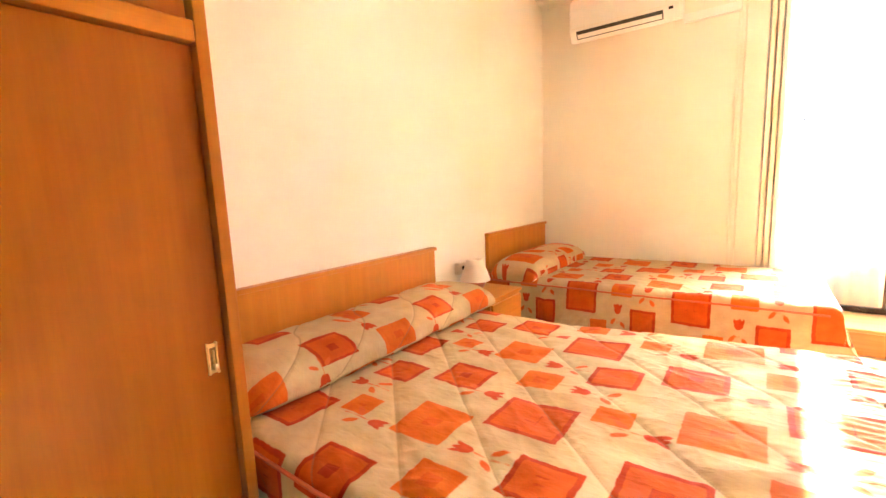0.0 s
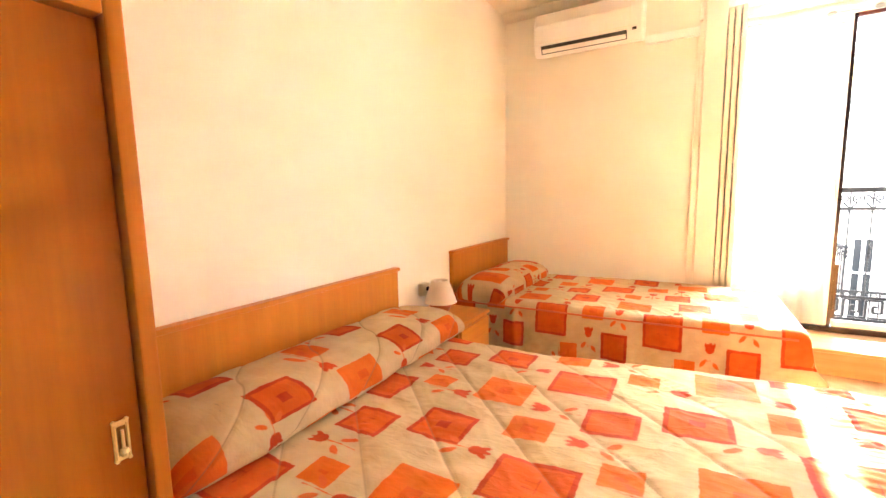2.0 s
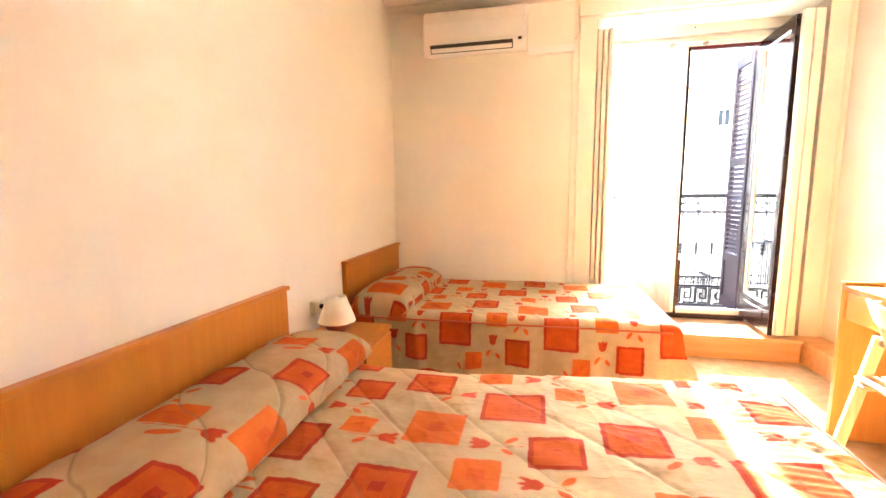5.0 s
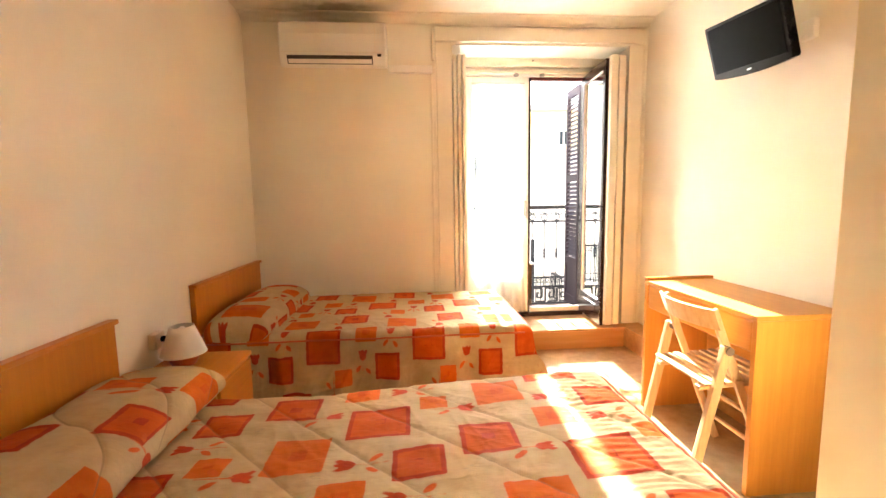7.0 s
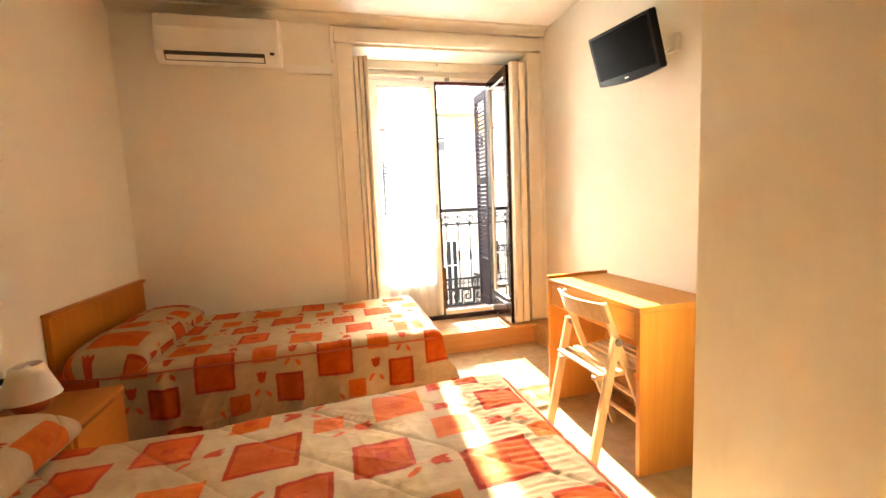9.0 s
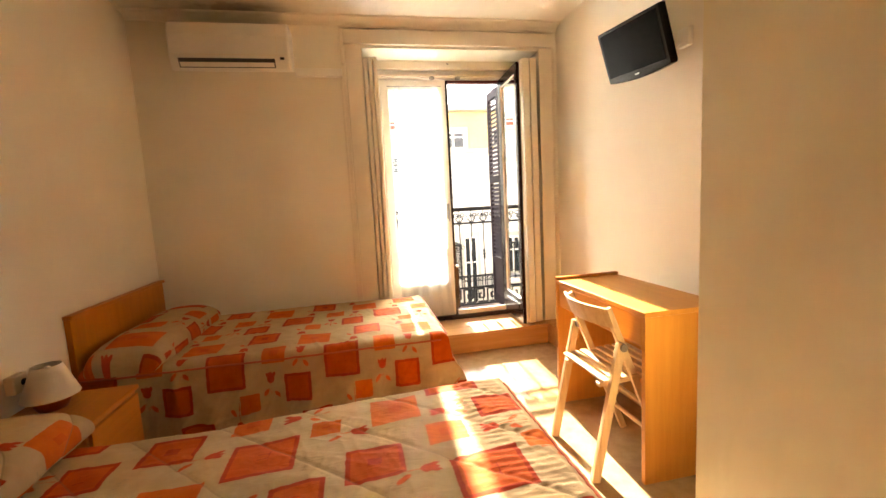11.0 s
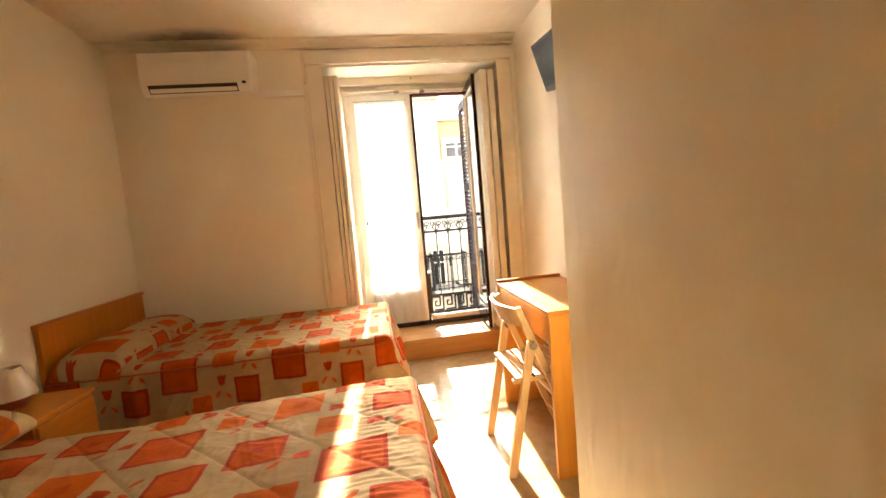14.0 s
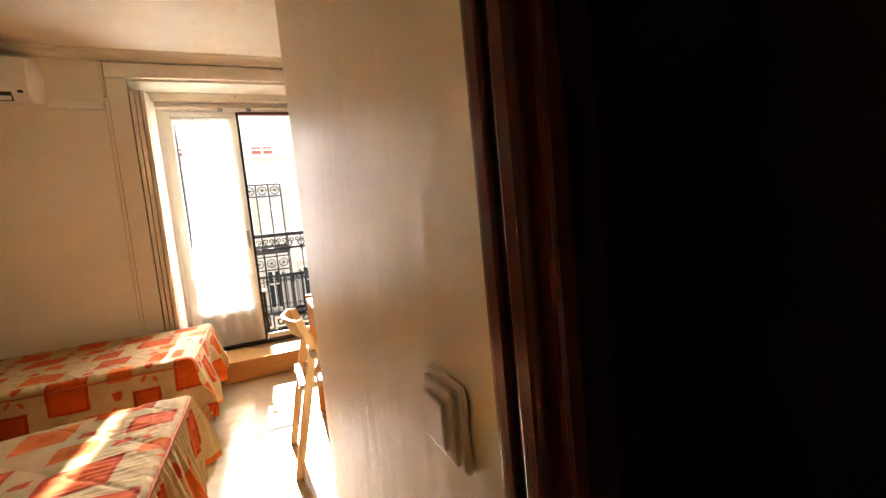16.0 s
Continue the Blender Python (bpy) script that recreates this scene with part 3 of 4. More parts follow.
for x in (rx0, rx1):
    part("post", bar(bmesh.new(), (x, RY, 0.124), (x, RY, 1.2), 0.03), IRON, rail)
    part("side_rail", bar(bmesh.new(), (x, NY + 0.4, 1.185), (x, RY, 1.185), 0.018, 0.04), IRON, rail)
    for k in range(4):
        part("baluster", bar(bmesh.new(), (x, 4.45 + 0.085 * k, 0.13), (x, 4.45 + 0.085 * k, 1.18), 0.012, sides=8), IRON, rail)


def louvre_shutter(x, y0, y1, z0, z1, name="louvred_shutter"):
    """An outer leaf that stands at right angles to the wall."""
    th = thing(name, (x, (y0 + y1) / 2, z0), "dark plum-brown louvred outer shutter standing open", "shutter", "outer shutters")
    post = y0 - 0.13
    part("hinge_leaf", cube(x + 0.02, x + 0.045, post, y0 + 0.02, z0, z1, bevel=0.003), SHUTTER_PAINT, th)
    w = 0.045
    bm = cube(x - 0.018, x + 0.018, y0, y0 + w, z0, z1, bevel=0.003)
    box(bm, x - 0.018, x + 0.018, y1 - w, y1, z0, z1, bevel=0.003)
    mid = z0 + (z1 - z0) * 0.58
    for a, b in ((z0, z0 + 0.09), (z0 + 0.42, z0 + 0.49), (mid, mid + 0.07), (z1 - 0.08, z1)):
        box(bm, x - 0.018, x + 0.018, y0 + w, y1 - w, a, b)
    box(bm, x - 0.008, x + 0.008, y0 + w, y1 - w, z0 + 0.09, z0 + 0.42)
    part("shutter_frame", bm, SHUTTER_PAINT, th)
    zs = [z0 + 0.505 + 0.042 * k for k in range(60)]
    for z in zs:
        if z + 0.035 < mid or (z > mid + 0.075 and z + 0.035 < z1 - 0.085):
            bm = bar(bmesh.new(), (x, y0 + w - 0.004, z + 0.015), (x, y1 - w + 0.004, z + 0.015), 0.007, 0.042)
            bmesh.ops.rotate(bm, verts=bm.verts, cent=(x, 0, z + 0.015), matrix=Matrix.Rotation(radians(42), 3, "Y"))
            part("slat", bm, SHUTTER_PAINT, th)
    return th


louvre_shutter(1.620, 4.55, 4.885, 0.18, 2.36)
louvre_shutter(0.47, 4.55, 4.885, 0.18, 2.36)

CREAM_RENDER = plain("cream_render", (0.72, 0.68, 0.60), 0.9, vary=0.15, scale=0.8, grain=20)
YELLOW_RENDER = plain("ochre_render", (0.74, 0.57, 0.27), 0.9, vary=0.15, scale=0.8, grain=20)
STONE = plain("pale_stone", (0.55, 0.50, 0.42), 0.85, vary=0.15, scale=1.5, grain=25)
DARK_PANE = plain("dark_window", (0.025, 0.028, 0.032), 0.25, vary=0.1, bump=0, spec=0.12)
GREY_PANE = plain("grey_window", (0.09, 0.088, 0.095), 0.3, vary=0.3, scale=6, bump=0)
PALE_PANE = plain("curtained_window", (0.42, 0.45, 0.46), 0.15, vary=0.1, bump=0)
CLAY_BLIND = plain("rust_blind", (0.30, 0.09, 0.05), 0.7, vary=0.1)
ROOF = plain("clay_roof", (0.38, 0.16, 0.09), 0.85, vary=0.2)
ROAD = plain("asphalt", (0.05, 0.05, 0.05), 0.85, vary=0.2, scale=2)
solid("road", cube(-60, 60, NY + 0.45, 160, -9.2, -9.0), ROAD, "grey asphalt street far below", "road")


def house(x0, x1, y, top, storeys, wall_mat, upper_mat, label, bays, lower, dark_bays):
    th = thing("apartment_building", ((x0 + x1) / 2, y, -9.0), label, "building", "houses across the street")
    part("wall", cube(x0, x1, y, y + 8, -9.0, top - 1.10), wall_mat, th)
    part("upper_wall", cube(x0, x1, y + 0.02, y + 8, top - 1.10, top), upper_mat, th)
    bm = cube(x0 - 0.05, x1 + 0.05, y - 0.25, y + 8, top, top + 0.14, bevel=0.03)
    box(bm, x0, x1, y - 0.10, y, top - 1.20, top - 1.08, bevel=0.02)
    part("cornice", bm, STONE, th)
    part("roof", cube(x0, x1, y + 0.4, y + 8, top + 0.14, top + 0.3), ROOF, th)
    for (zb, h, w, balcony, glazing) in storeys:
        for cx in (dark_bays if -2 < zb < 0 else bays):
            win = part("window", cube(cx - w / 2 - 0.10, cx + w / 2 + 0.10, y - 0.05, y - 0.002, zb - 0.06, zb + h + 0.14, bevel=0.015), STONE, th)
            part("pane", cube(cx - w / 2, cx + w / 2, y - 0.056, y - 0.051, zb, zb + h), glazing, win)
            bm = cube(cx - 0.03, cx + 0.03, y - 0.075, y - 0.057, zb, zb + h)
            box(bm, cx - w / 2, cx - w / 2 + 0.05, y - 0.075, y - 0.057, zb, zb + h)
            box(bm, cx + w / 2 - 0.05, cx + w / 2, y - 0.075, y - 0.057, zb, zb + h)
            box(bm, cx - w / 2 + 0.05, cx + w / 2 - 0.05, y - 0.075, y - 0.057, zb + h - 0.05, zb + h)
            box(bm, cx - w / 2 + 0.05, cx + w / 2 - 0.05, y - 0.075, y - 0.057, zb + h * 0.6, zb + h * 0.6 + 0.04)
            part("sash", bm, lower, win)
            if balcony:
                bw = w / 2 + 0.5
                slab = part("balcony", cube(cx - bw, cx + bw, y - 0.75, y, zb - 0.22, zb - 0.07, bevel=0.02), STONE, th)
                bm = bar(bmesh.new(), (cx - bw, y - 0.72, zb + 0.93), (cx + bw, y - 0.72, zb + 0.93), 0.03, 0.05)
                for z in (zb - 0.02, zb + 0.16, zb + 0.78):
                    bar(bm, (cx - bw, y - 0.72, z), (cx + bw, y - 0.72, z), 0.02)
                k = int(2 * bw / 0.13)
                for i in range(k + 1):
                    xx = cx - bw + 2 * bw * i / k
                    bar(bm, (xx, y - 0.72, zb - 0.07), (xx, y - 0.72, zb + 0.93), 0.02)
                    for q in range(6):
                        a0, a1 = math.pi * q / 3, math.pi * (q + 1) / 3
                        bar(bm, (xx + 0.06 + 0.05 * math.cos(a0), y - 0.72, zb + 0.855 + 0.05 * math.sin(a0)), (xx + 0.06 + 0.05 * math.cos(a1), y - 0.72, zb + 0.855 + 0.05 * math.sin(a1)), 0.016)
                for sx in (-bw, bw):
                    bar(bm, (cx + sx, y - 0.75, zb + 0.93), (cx + sx, y, zb + 0.93), 0.03, 0.05)
                    for i in range(5):
                        bar(bm, (cx + sx, y - 0.14 * i, zb - 0.07), (cx + sx, y - 0.14 * i, zb + 0.93), 0.02)
                part("railing", bm, IRON, slab)
    return th


FRONT = [(-8.4, 2.3, 1.2, False, DARK_PANE), (-5.3, 2.0, 0.95, True, DARK_PANE), (-1.88, 2.03, 0.42, True, DARK_PANE), (1.35, 0.95, 0.62, False, PALE_PANE), (2.84, 0.44, 0.72, False, GREY_PANE)]
front_house = house(2.58, 8.65, 13.0, 3.86, FRONT, CREAM_RENDER, YELLOW_RENDER, "cream and ochre apartment house with iron balconies", (3.14, 6.29, 7.86), WHITE, (3.53, 5.0, 6.5, 8.0))
SIDE = [(-8.4, 2.3, 1.2, False, DARK_PANE), (-5.3, 2.0, 0.95, True, DARK_PANE), (-0.90, 1.05, 0.40, True, DARK_PANE), (1.0, 1.3, 0.62, False, PALE_PANE), (3.2, 0.36, 0.62, False, CLAY_BLIND)]
left_house = house(-6.7, 2.57, 12.6, 4.4, SIDE, CREAM_RENDER, CREAM_RENDER, "pale apartment house with black iron balconies", (-5.8, -3.99, -2.18, -0.37, 1.44), WHITE, (-5.6, -3.9, -2.2, -0.5, 1.33, 2.27))
house(8.66, 19.0, 13.0, 4.2, SIDE, CREAM_RENDER, CREAM_RENDER, "pale apartment house with black iron balconies", (9.7, 11.8, 13.8, 15.9, 18.0), WHITE, (9.7, 11.8, 13.8, 15.9, 18.0))
win = part("window", cube(4.34, 4.74, 12.95, 12.998, 2.82, 3.36, bevel=0.015), STONE, front_house)
for x in (4.42, 4.57):
    part("pane", cube(x, x + 0.10, 12.944, 12.949, 2.90, 3.28), DARK_PANE, win)
# tall iron screen on a balcony across the street
gal = part("balcony_screen", cube(0.85, 1.75, 11.82, 11.86, 0.62, 0.86), IRON, left_house)
bm = bmesh.new()
for x in (0.86, 1.15, 1.45, 1.74):
    bar(bm, (x, 11.84, -0.9), (x, 11.84, 2.42), 0.035)
for z in (2.42, 2.12, 0.55, 0.2):
    bar(bm, (0.86, 11.84, z), (1.74, 11.84, z), 0.03)
for cx in (1.0, 1.3, 1.6):
    for cz in (2.27, 0.38):
        for q in range(8):
            a0, a1 = math.pi * q / 4, math.pi * (q + 1) / 4
            bar(bm, (cx + 0.11 * math.cos(a0), 11.84, cz + 0.11 * math.sin(a0)), (cx + 0.11 * math.cos(a1), 11.84, cz + 0.11 * math.sin(a1)), 0.02)
            bar(bm, (cx, 11.84, cz), (cx + 0.11 * math.cos(a0), 11.84, cz + 0.11 * math.sin(a0)), 0.014)
part("scrollwork", bm, IRON, gal)

# ---- beds ----
# the print repeats every 0.67 m across and 0.6 m along, dropped by half
PX, PY = 0.67, 0.60
DEEP = [(-0.70, 1.35, 0.155, 0.14), (-0.48, 1.44, 0.175, 0.16), (-0.16, 1.29, 0.21, 0.19)]
LIGHT = [(-0.395, 1.735, 0.175, 0.175), (-0.64, 1.70, 0.10, 0.095), (-0.24, 1.53, 0.13, 0.12)]
TULIPS = [(-0.76, 1.21, -1), (-0.33, 1.36, 1), (-0.53, 1.645, 1), (-0.24, 1.67, -1)]


def cells(u, v, cx, cy):
    """Offsets of the cloth from every repeat of a motif that may be nearest."""
    k = np.round((u - cx) / PX)
    for dk in (-1, 0, 1):
        kk = k + dk
        yy = cy + 0.3 * np.mod(kk, 2)
        m = np.round((v - yy) / PY)
        yield u - cx - kk * PX, v - yy - m * PY


def nearest(u, v, cx, cy, fn):
    best = np.full(u.shape, 9.0)
    for a, b in cells(u, v, cx, cy):
        best = np.minimum(best, fn(a, b))
    return best


def square_at(w, h):
    def fn(a, b):
        qx, qy = np.abs(a) - w / 2, np.abs(b) - h / 2
        return np.hypot(np.maximum(qx, 0), np.maximum(qy, 0)) + np.minimum(np.maximum(qx, qy), 0)
    return fn


def blob(cx, cy, rx, ry, turn=0.0):
    c, s = math.cos(turn), math.sin(turn)

    def fn(a, b):
        x, y = a - cx, b - cy
        p, q = c * x + s * y, -s * x + c * y
        return (np.hypot(p / rx, q / ry) - 1) * min(rx, ry)
    return fn


def stem(x0, y0, x1, y1, w):
    def fn(a, b):
        dx, dy = x1 - x0, y1 - y0
        t = np.clip(((a - x0) * dx + (b - y0) * dy) / (dx * dx + dy * dy), 0, 1)
        return np.hypot(a - x0 - t * dx, b - y0 - t * dy) - w
    return fn


def print_fields(u, v):
    """Distances from the edges of the printed motifs, by kind."""
    out = {k: np.full(u.shape, 9.0) for k in ("deep_square", "deep_heart", "light_square", "light_heart", "tulip", "leaf", "script")}

    def put(key, cx, cy, fn):
        out[key] = np.minimum(out[key], nearest(u, v, cx, cy, fn))

    for i, (cx, cy, w, h) in enumerate(DEEP):
        put("deep_square", cx, cy, square_at(w, h))
        if i == 1:
            put("deep_heart", cx, cy, square_at(0.042, 0.036))
        else:
            for d in (-0.013, 0.013):
                put("deep_heart", cx, cy + d, square_at(0.03, 0.004))
            if i == 2:
                put("deep_heart", cx + 0.02, cy, square_at(0.004, 0.06))
    for i, (cx, cy, w, h) in enumerate(LIGHT):
        put("light_square", cx, cy, square_at(w, h))
        put("light_heart", cx, cy, square_at(0.048, 0.045) if i != 1 else square_at(0.03, 0.012))
    for cx, cy in ((-0.57, 1.27), (-0.33, 1.61), (-0.13, 1.44)):
        for k in range(4):
            put("script", cx + 0.014 * (k % 2), cy + 0.012 * k, square_at(0.016 + 0.006 * (k % 2), 0.0012))
    for cx, cy, d in TULIPS:
        for ox, oy, rx, ry, tn in ((0, 0, 0.024, 0.020, 0), (0.017, 0.015, 0.02, 0.008, 0.35), (0.017, -0.015, 0.02, 0.008, -0.35), (0.02, 0, 0.018, 0.007, 0)):
            put("tulip", cx, cy, blob(d * ox, oy, rx, ry, d * tn))
        put("leaf", cx, cy, blob(-d * 0.085, 0.028, 0.023, 0.010, d * -0.6))
        put("leaf", cx, cy, blob(-d * 0.075, -0.028, 0.023, 0.010, d * 0.6))
        put("leaf", cx, cy, stem(-d * 0.02, 0, -d * 0.125, 0.0, 0.0022))
    return out


def cloth_mesh(name, pts, u, v, parent, stitch=None):
    """A grid of cloth points with its print."""
    n, m = u.shape
    idx = np.arange(n * m).reshape(n, m)
    quads = np.stack([idx[:-1, :-1], idx[1:, :-1], idx[1:, 1:], idx[:-1, 1:]], -1).reshape(-1, 4)
    me = bpy.data.meshes.new(name)
    co = pts.reshape(-1, 3) - np.array(BASE[parent])
    me.from_pydata(co.tolist(), [], quads.tolist())
    fields = print_fields(u, v)
    fields["stitch"] = np.full(u.shape, 1.0) if stitch is None else stitch
    for key, val in fields.items():
        at = me.attributes.new(key, "FLOAT", "POINT")
        at.data.foreach_set("value", val.reshape(-1).astype(np.float32))
    me.materials.append(SPREAD)
    ob = new(name, me)
    ob.parent = parent
    BASE[ob] = BASE[parent]
    return smooth(ob)


def wrinkle(x, y, s, seed):
    r = np.random.RandomState(seed)
    out = np.zeros_like(x)
    for k in range(14):
        a, f, ph = r.uniform(0, 2 * math.pi), r.uniform(6, 26), r.uniform(0, 6.28)
        out += np.sin(f * (x * math.cos(a) + y * math.sin(a)) + ph + 1.3 * np.sin(4 * x * math.sin(a) + 5 * y + ph)) / f
    return s * out


def creases(x, y, amp, seed):
    """Sharp short creases of cotton that was pulled straight."""
    r = np.random.RandomState(seed + 40)
    out = np.zeros_like(x)
    for k in range(13):
        a, f, ph = r.normal(0.75, 0.55), r.uniform(16, 44), r.uniform(0, 6.28)
        u, w = x * math.cos(a) + y * math.sin(a), y * math.cos(a) - x * math.sin(a)
        ridge = (1 - np.abs(np.sin(f * u + 1.6 * np.sin(5 * w + ph) + ph))) ** 4
        mask = np.clip(np.sin(r.uniform(5, 9) * w + ph) * np.sin(r.uniform(4, 8) * u + 2 * ph) - 0.1, 0, 1)
        out += ridge * mask * (24 / f)
    return amp * out


def over_edge(d, r):
    """How far out and down a cloth is that has gone d past an edge rounded with radius r."""
    a = np.clip(d / r, 0, math.pi / 2)
    out = np.where(d > 0, r * np.sin(a), d)
    down = np.where(d > 0, r * (1 - np.cos(a)) + np.maximum(d - r * math.pi / 2, 0), 0)
    return out, down


def bedspread(x0, x1, y0, y1, top, rise, drop_foot, drop_low, drop_high, u_of, v_of, quilt, seed, label, step=0.008):
    r = 0.045
    foot = x1 - r
    low, high = y0 + r, y1 - r
    p = np.arange(x0, foot + drop_foot + step, step)
    q = np.arange(low - drop_low, high + drop_high + step, step)
    P, Q = np.meshgrid(p, q, indexing="ij")
    ox, dx = over_edge(P - foot, r)
    oh, dh = over_edge(Q - high, r)
    ol, dl = over_edge(low - Q, r)
    X = foot + ox
    Y = np.where(Q > (low + high) / 2, high + oh, low - ol)
    down = np.maximum(dx, np.maximum(dh, dl))
    lift = rise * np.clip((P + 0.4) / 1.0, 0, 1)
    Z = top + lift - down
    flat = np.clip(1 - down / 0.05, 0, 1)
    hang = np.clip((down - 0.04) / 0.25, 0, 1)
    wave_y = 0.016 * np.sin(Q * 17 + 2 * np.sin(Q * 5) + seed) + 0.007 * np.sin(Q * 41)
    wave_x = 0.014 * np.sin(P * 15 + 2 * np.sin(P * 4) + seed) + 0.006 * np.sin(P * 37)
    X = X + np.where(dx > 0, hang * (2.0 * wave_y + 0.05), 0)
    Y = Y + np.where(dh > 0, hang * (1.3 * wave_x + 0.02), 0) - np.where(dl > 0, hang * (wave_x + 0.015), 0)
    Z = Z + flat * wrinkle(P, Q, 0.009 if quilt else 0.013, seed)
    Z = Z + flat * creases(P, Q, 0.0030 if quilt else 0.006, seed)
    Y = Y - np.where(dl > 0, hang * creases(P, dl, 0.010, seed + 2), 0)
    if not quilt:
        tuck = np.where(dl > 0, np.clip(dl / 0.12, 0, 1), 0)
        Y = Y - tuck * (0.020 * np.exp(-((P + 0.80 - 0.10 * dl) / 0.03) ** 2) + 0.010 * np.exp(-((P + 1.06) / 0.06) ** 2))
    stitch = None
    if quilt:
        ph = (P + Q - 0.90) / 0.30
        seam = np.abs(np.sin(math.pi * ph))
        stitch = np.abs(ph - np.round(ph)) * 0.30 * 0.707
        Z = Z + flat * (0.0055 * (seam ** 0.5 - 0.8) - 0.003 * np.exp(-(seam / 0.08) ** 2))
        pull = np.exp(-((seam - 0.25) / 0.28) ** 2)
        fold = np.sin((P - Q) * 60 + 3 * np.sin(7 * P) + 2 * np.sin(11 * Q))
        patch = 0.45 + 0.55 * np.sin(9 * P + 4 * np.sin(6 * Q)) * np.sin(8 * Q + 1.0)
        Z = Z + flat * pull * patch * 0.0016 * (1 - 2 * np.abs(fold)) * np.sign(patch)
        Z = Z + flat * 0.0022 * np.sin(Q * 52 + 2.5 * np.sin(P * 9)) * np.sin(P * 13 + Q * 5)
        near = np.clip(1 - np.abs(P - foot + 0.11) / 0.14, 0, 1) ** 0.6
        rib = np.sin(Q * 118 + 2.4 * np.sin(Q * 17) + 1.5 * np.sin(P * 22 + Q * 8))
        Z = Z + near * (0.0024 * (np.abs(rib) - 0.5) + 0.0012 * np.sin(Q * 205 + 14 * P))
        X = X + np.where(dx > 0, np.clip(dx / 0.05, 0, 1) * 0.004 * rib, 0)
    th = thing("bedspread", ((x0 + x1) / 2, (y0 + y1) / 2, top - max(drop_foot, drop_low) + 0.02), label, "bedspread", "matching bedspreads")
    cloth_mesh("cover", np.stack([X, Y, Z], -1), u_of(P, Q), v_of(P, Q), th, stitch)

    def pipe(name, pts):
        cu = bpy.data.curves.new(name, "CURVE")
        cu.dimensions = "3D"
        cu.bevel_depth = 0.0055
        cu.bevel_resolution = 2
        sp = cu.splines.new("POLY")
        sp.points.add(len(pts) - 1)
        for o, w in zip(sp.points, pts):
            o.co = (*(Vector(w) - BASE[th]), 1)
        ob = new(name, cu)
        cu.materials.append(PIPING)
        ob.parent = th
        return ob

    i = int(np.argmin(np.abs(p - (foot + r * 0.95))))
    js = range(int(np.argmin(np.abs(q - low))), int(np.argmin(np.abs(q - high))) + 1, 3)
    pipe("piping", [(X[i, j] + 0.003, Y[i, j], Z[i, j] + 0.003) for j in js])
    j = int(np.argmin(np.abs(q - (low - r * 1.35))))
    ks = range(0, int(np.argmin(np.abs(p - foot))) + 1, 3)
    pipe("piping", [(X[k, j], Y[k, j] - 0.003, Z[k, j]) for k in ks])
    j = int(np.argmin(np.abs(q - (high + r * 1.35))))
    pipe("piping", [(X[k, j], Y[k, j] + 0.003, Z[k, j]) for k in ks])
    return th


def bolster(x0, x1, y0, y1, z0, up, under, u_of, v_of, seed, label, blunt=16, quilted=True):
    """A pillow roll covered with the print; z0 is the height of its fullest line."""
    na, nl = 150, 260
    ang = np.linspace(-0.30 * math.pi, 1.15 * math.pi, na)
    A, S = np.meshgrid(ang, np.linspace(0, 1, nl), indexing="ij")
    ends = np.clip(1 - np.abs(2 * S - 1) ** blunt, 0.0, 1) ** 0.5
    rx, cx = (x1 - x0) / 2, (x0 + x1) / 2
    c, s = np.cos(A), np.sin(A)
    L = (y1 - y0) * S
    arc = (rx + up) / 2 * (1.05 * math.pi - A) * 1.12
    puff = 0.003 * np.sin(16 * L + seed) * np.sin(3 * A) + 0.0015 * np.sin(37 * L + 5 * A + seed)
    stitch = None
    if quilted:
        ph = (L + arc) / 0.30
        stitch = np.abs(ph - np.round(ph)) * 0.30 * 0.707
        puff = puff - 0.0035 * np.exp(-(stitch / 0.007) ** 2) + 0.0025 * np.abs(np.sin(math.pi * ph)) ** 0.5
    rr = np.where(s > 0, up, under)
    X = cx + (rx + puff) * np.sign(c) * np.abs(c) ** 0.7 * (0.75 + 0.25 * ends)
    Z = z0 - 0.035 * (1 - ends) + (rr * ends + puff) * np.sign(s) * np.abs(s) ** 0.75
    th = thing("bolster_pillow", (cx, (y0 + y1) / 2, z0 - under), label, "pillow", "bolster pillows")
    cloth_mesh("cover", np.stack([X, y0 + L, Z], -1), u_of(arc, y0 + L), v_of(arc, y0 + L), th, stitch)
    return th


def bed(x0, x1, y0, y1, hy0, hy1, hz, label):
    th = thing("bed", ((x0 + x1) / 2, (y0 + y1) / 2, 0), label, "bed", "beds")
    part("base", cube(x0 + 0.03, x1 - 0.04, y0 + 0.04, y1 - 0.04, 0.16, 0.28, bevel=0.01), BEECH_X, th)
    part("mattress", cube(x0 + 0.02, x1 - 0.05, y0 + 0.05, y1 - 0.05, 0.282, 0.455, bevel=0.04, seg=3), MATTRESS, th)
    for x in (x0 + 0.12, x1 - 0.15):
        for y in (y0 + 0.12, y1 - 0.12):
            part("leg", bar(bmesh.new(), (x, y, 0.0), (x, y, 0.16), 0.05, bevel=0.006), BEECH_Z, th)
    hb = part("headboard", cube(WX + 0.004, WX + 0.034, hy0, hy1, 0.10, hz - 0.018, bevel=0.003), HEADBOARD, th, "honey-coloured wood veneer headboard")
    part("cap_rail", cube(WX + 0.004, WX + 0.048, hy0 - 0.006, hy1 + 0.006, hz - 0.018, hz + 0.002, bevel=0.004), BEECH, hb)
    return th


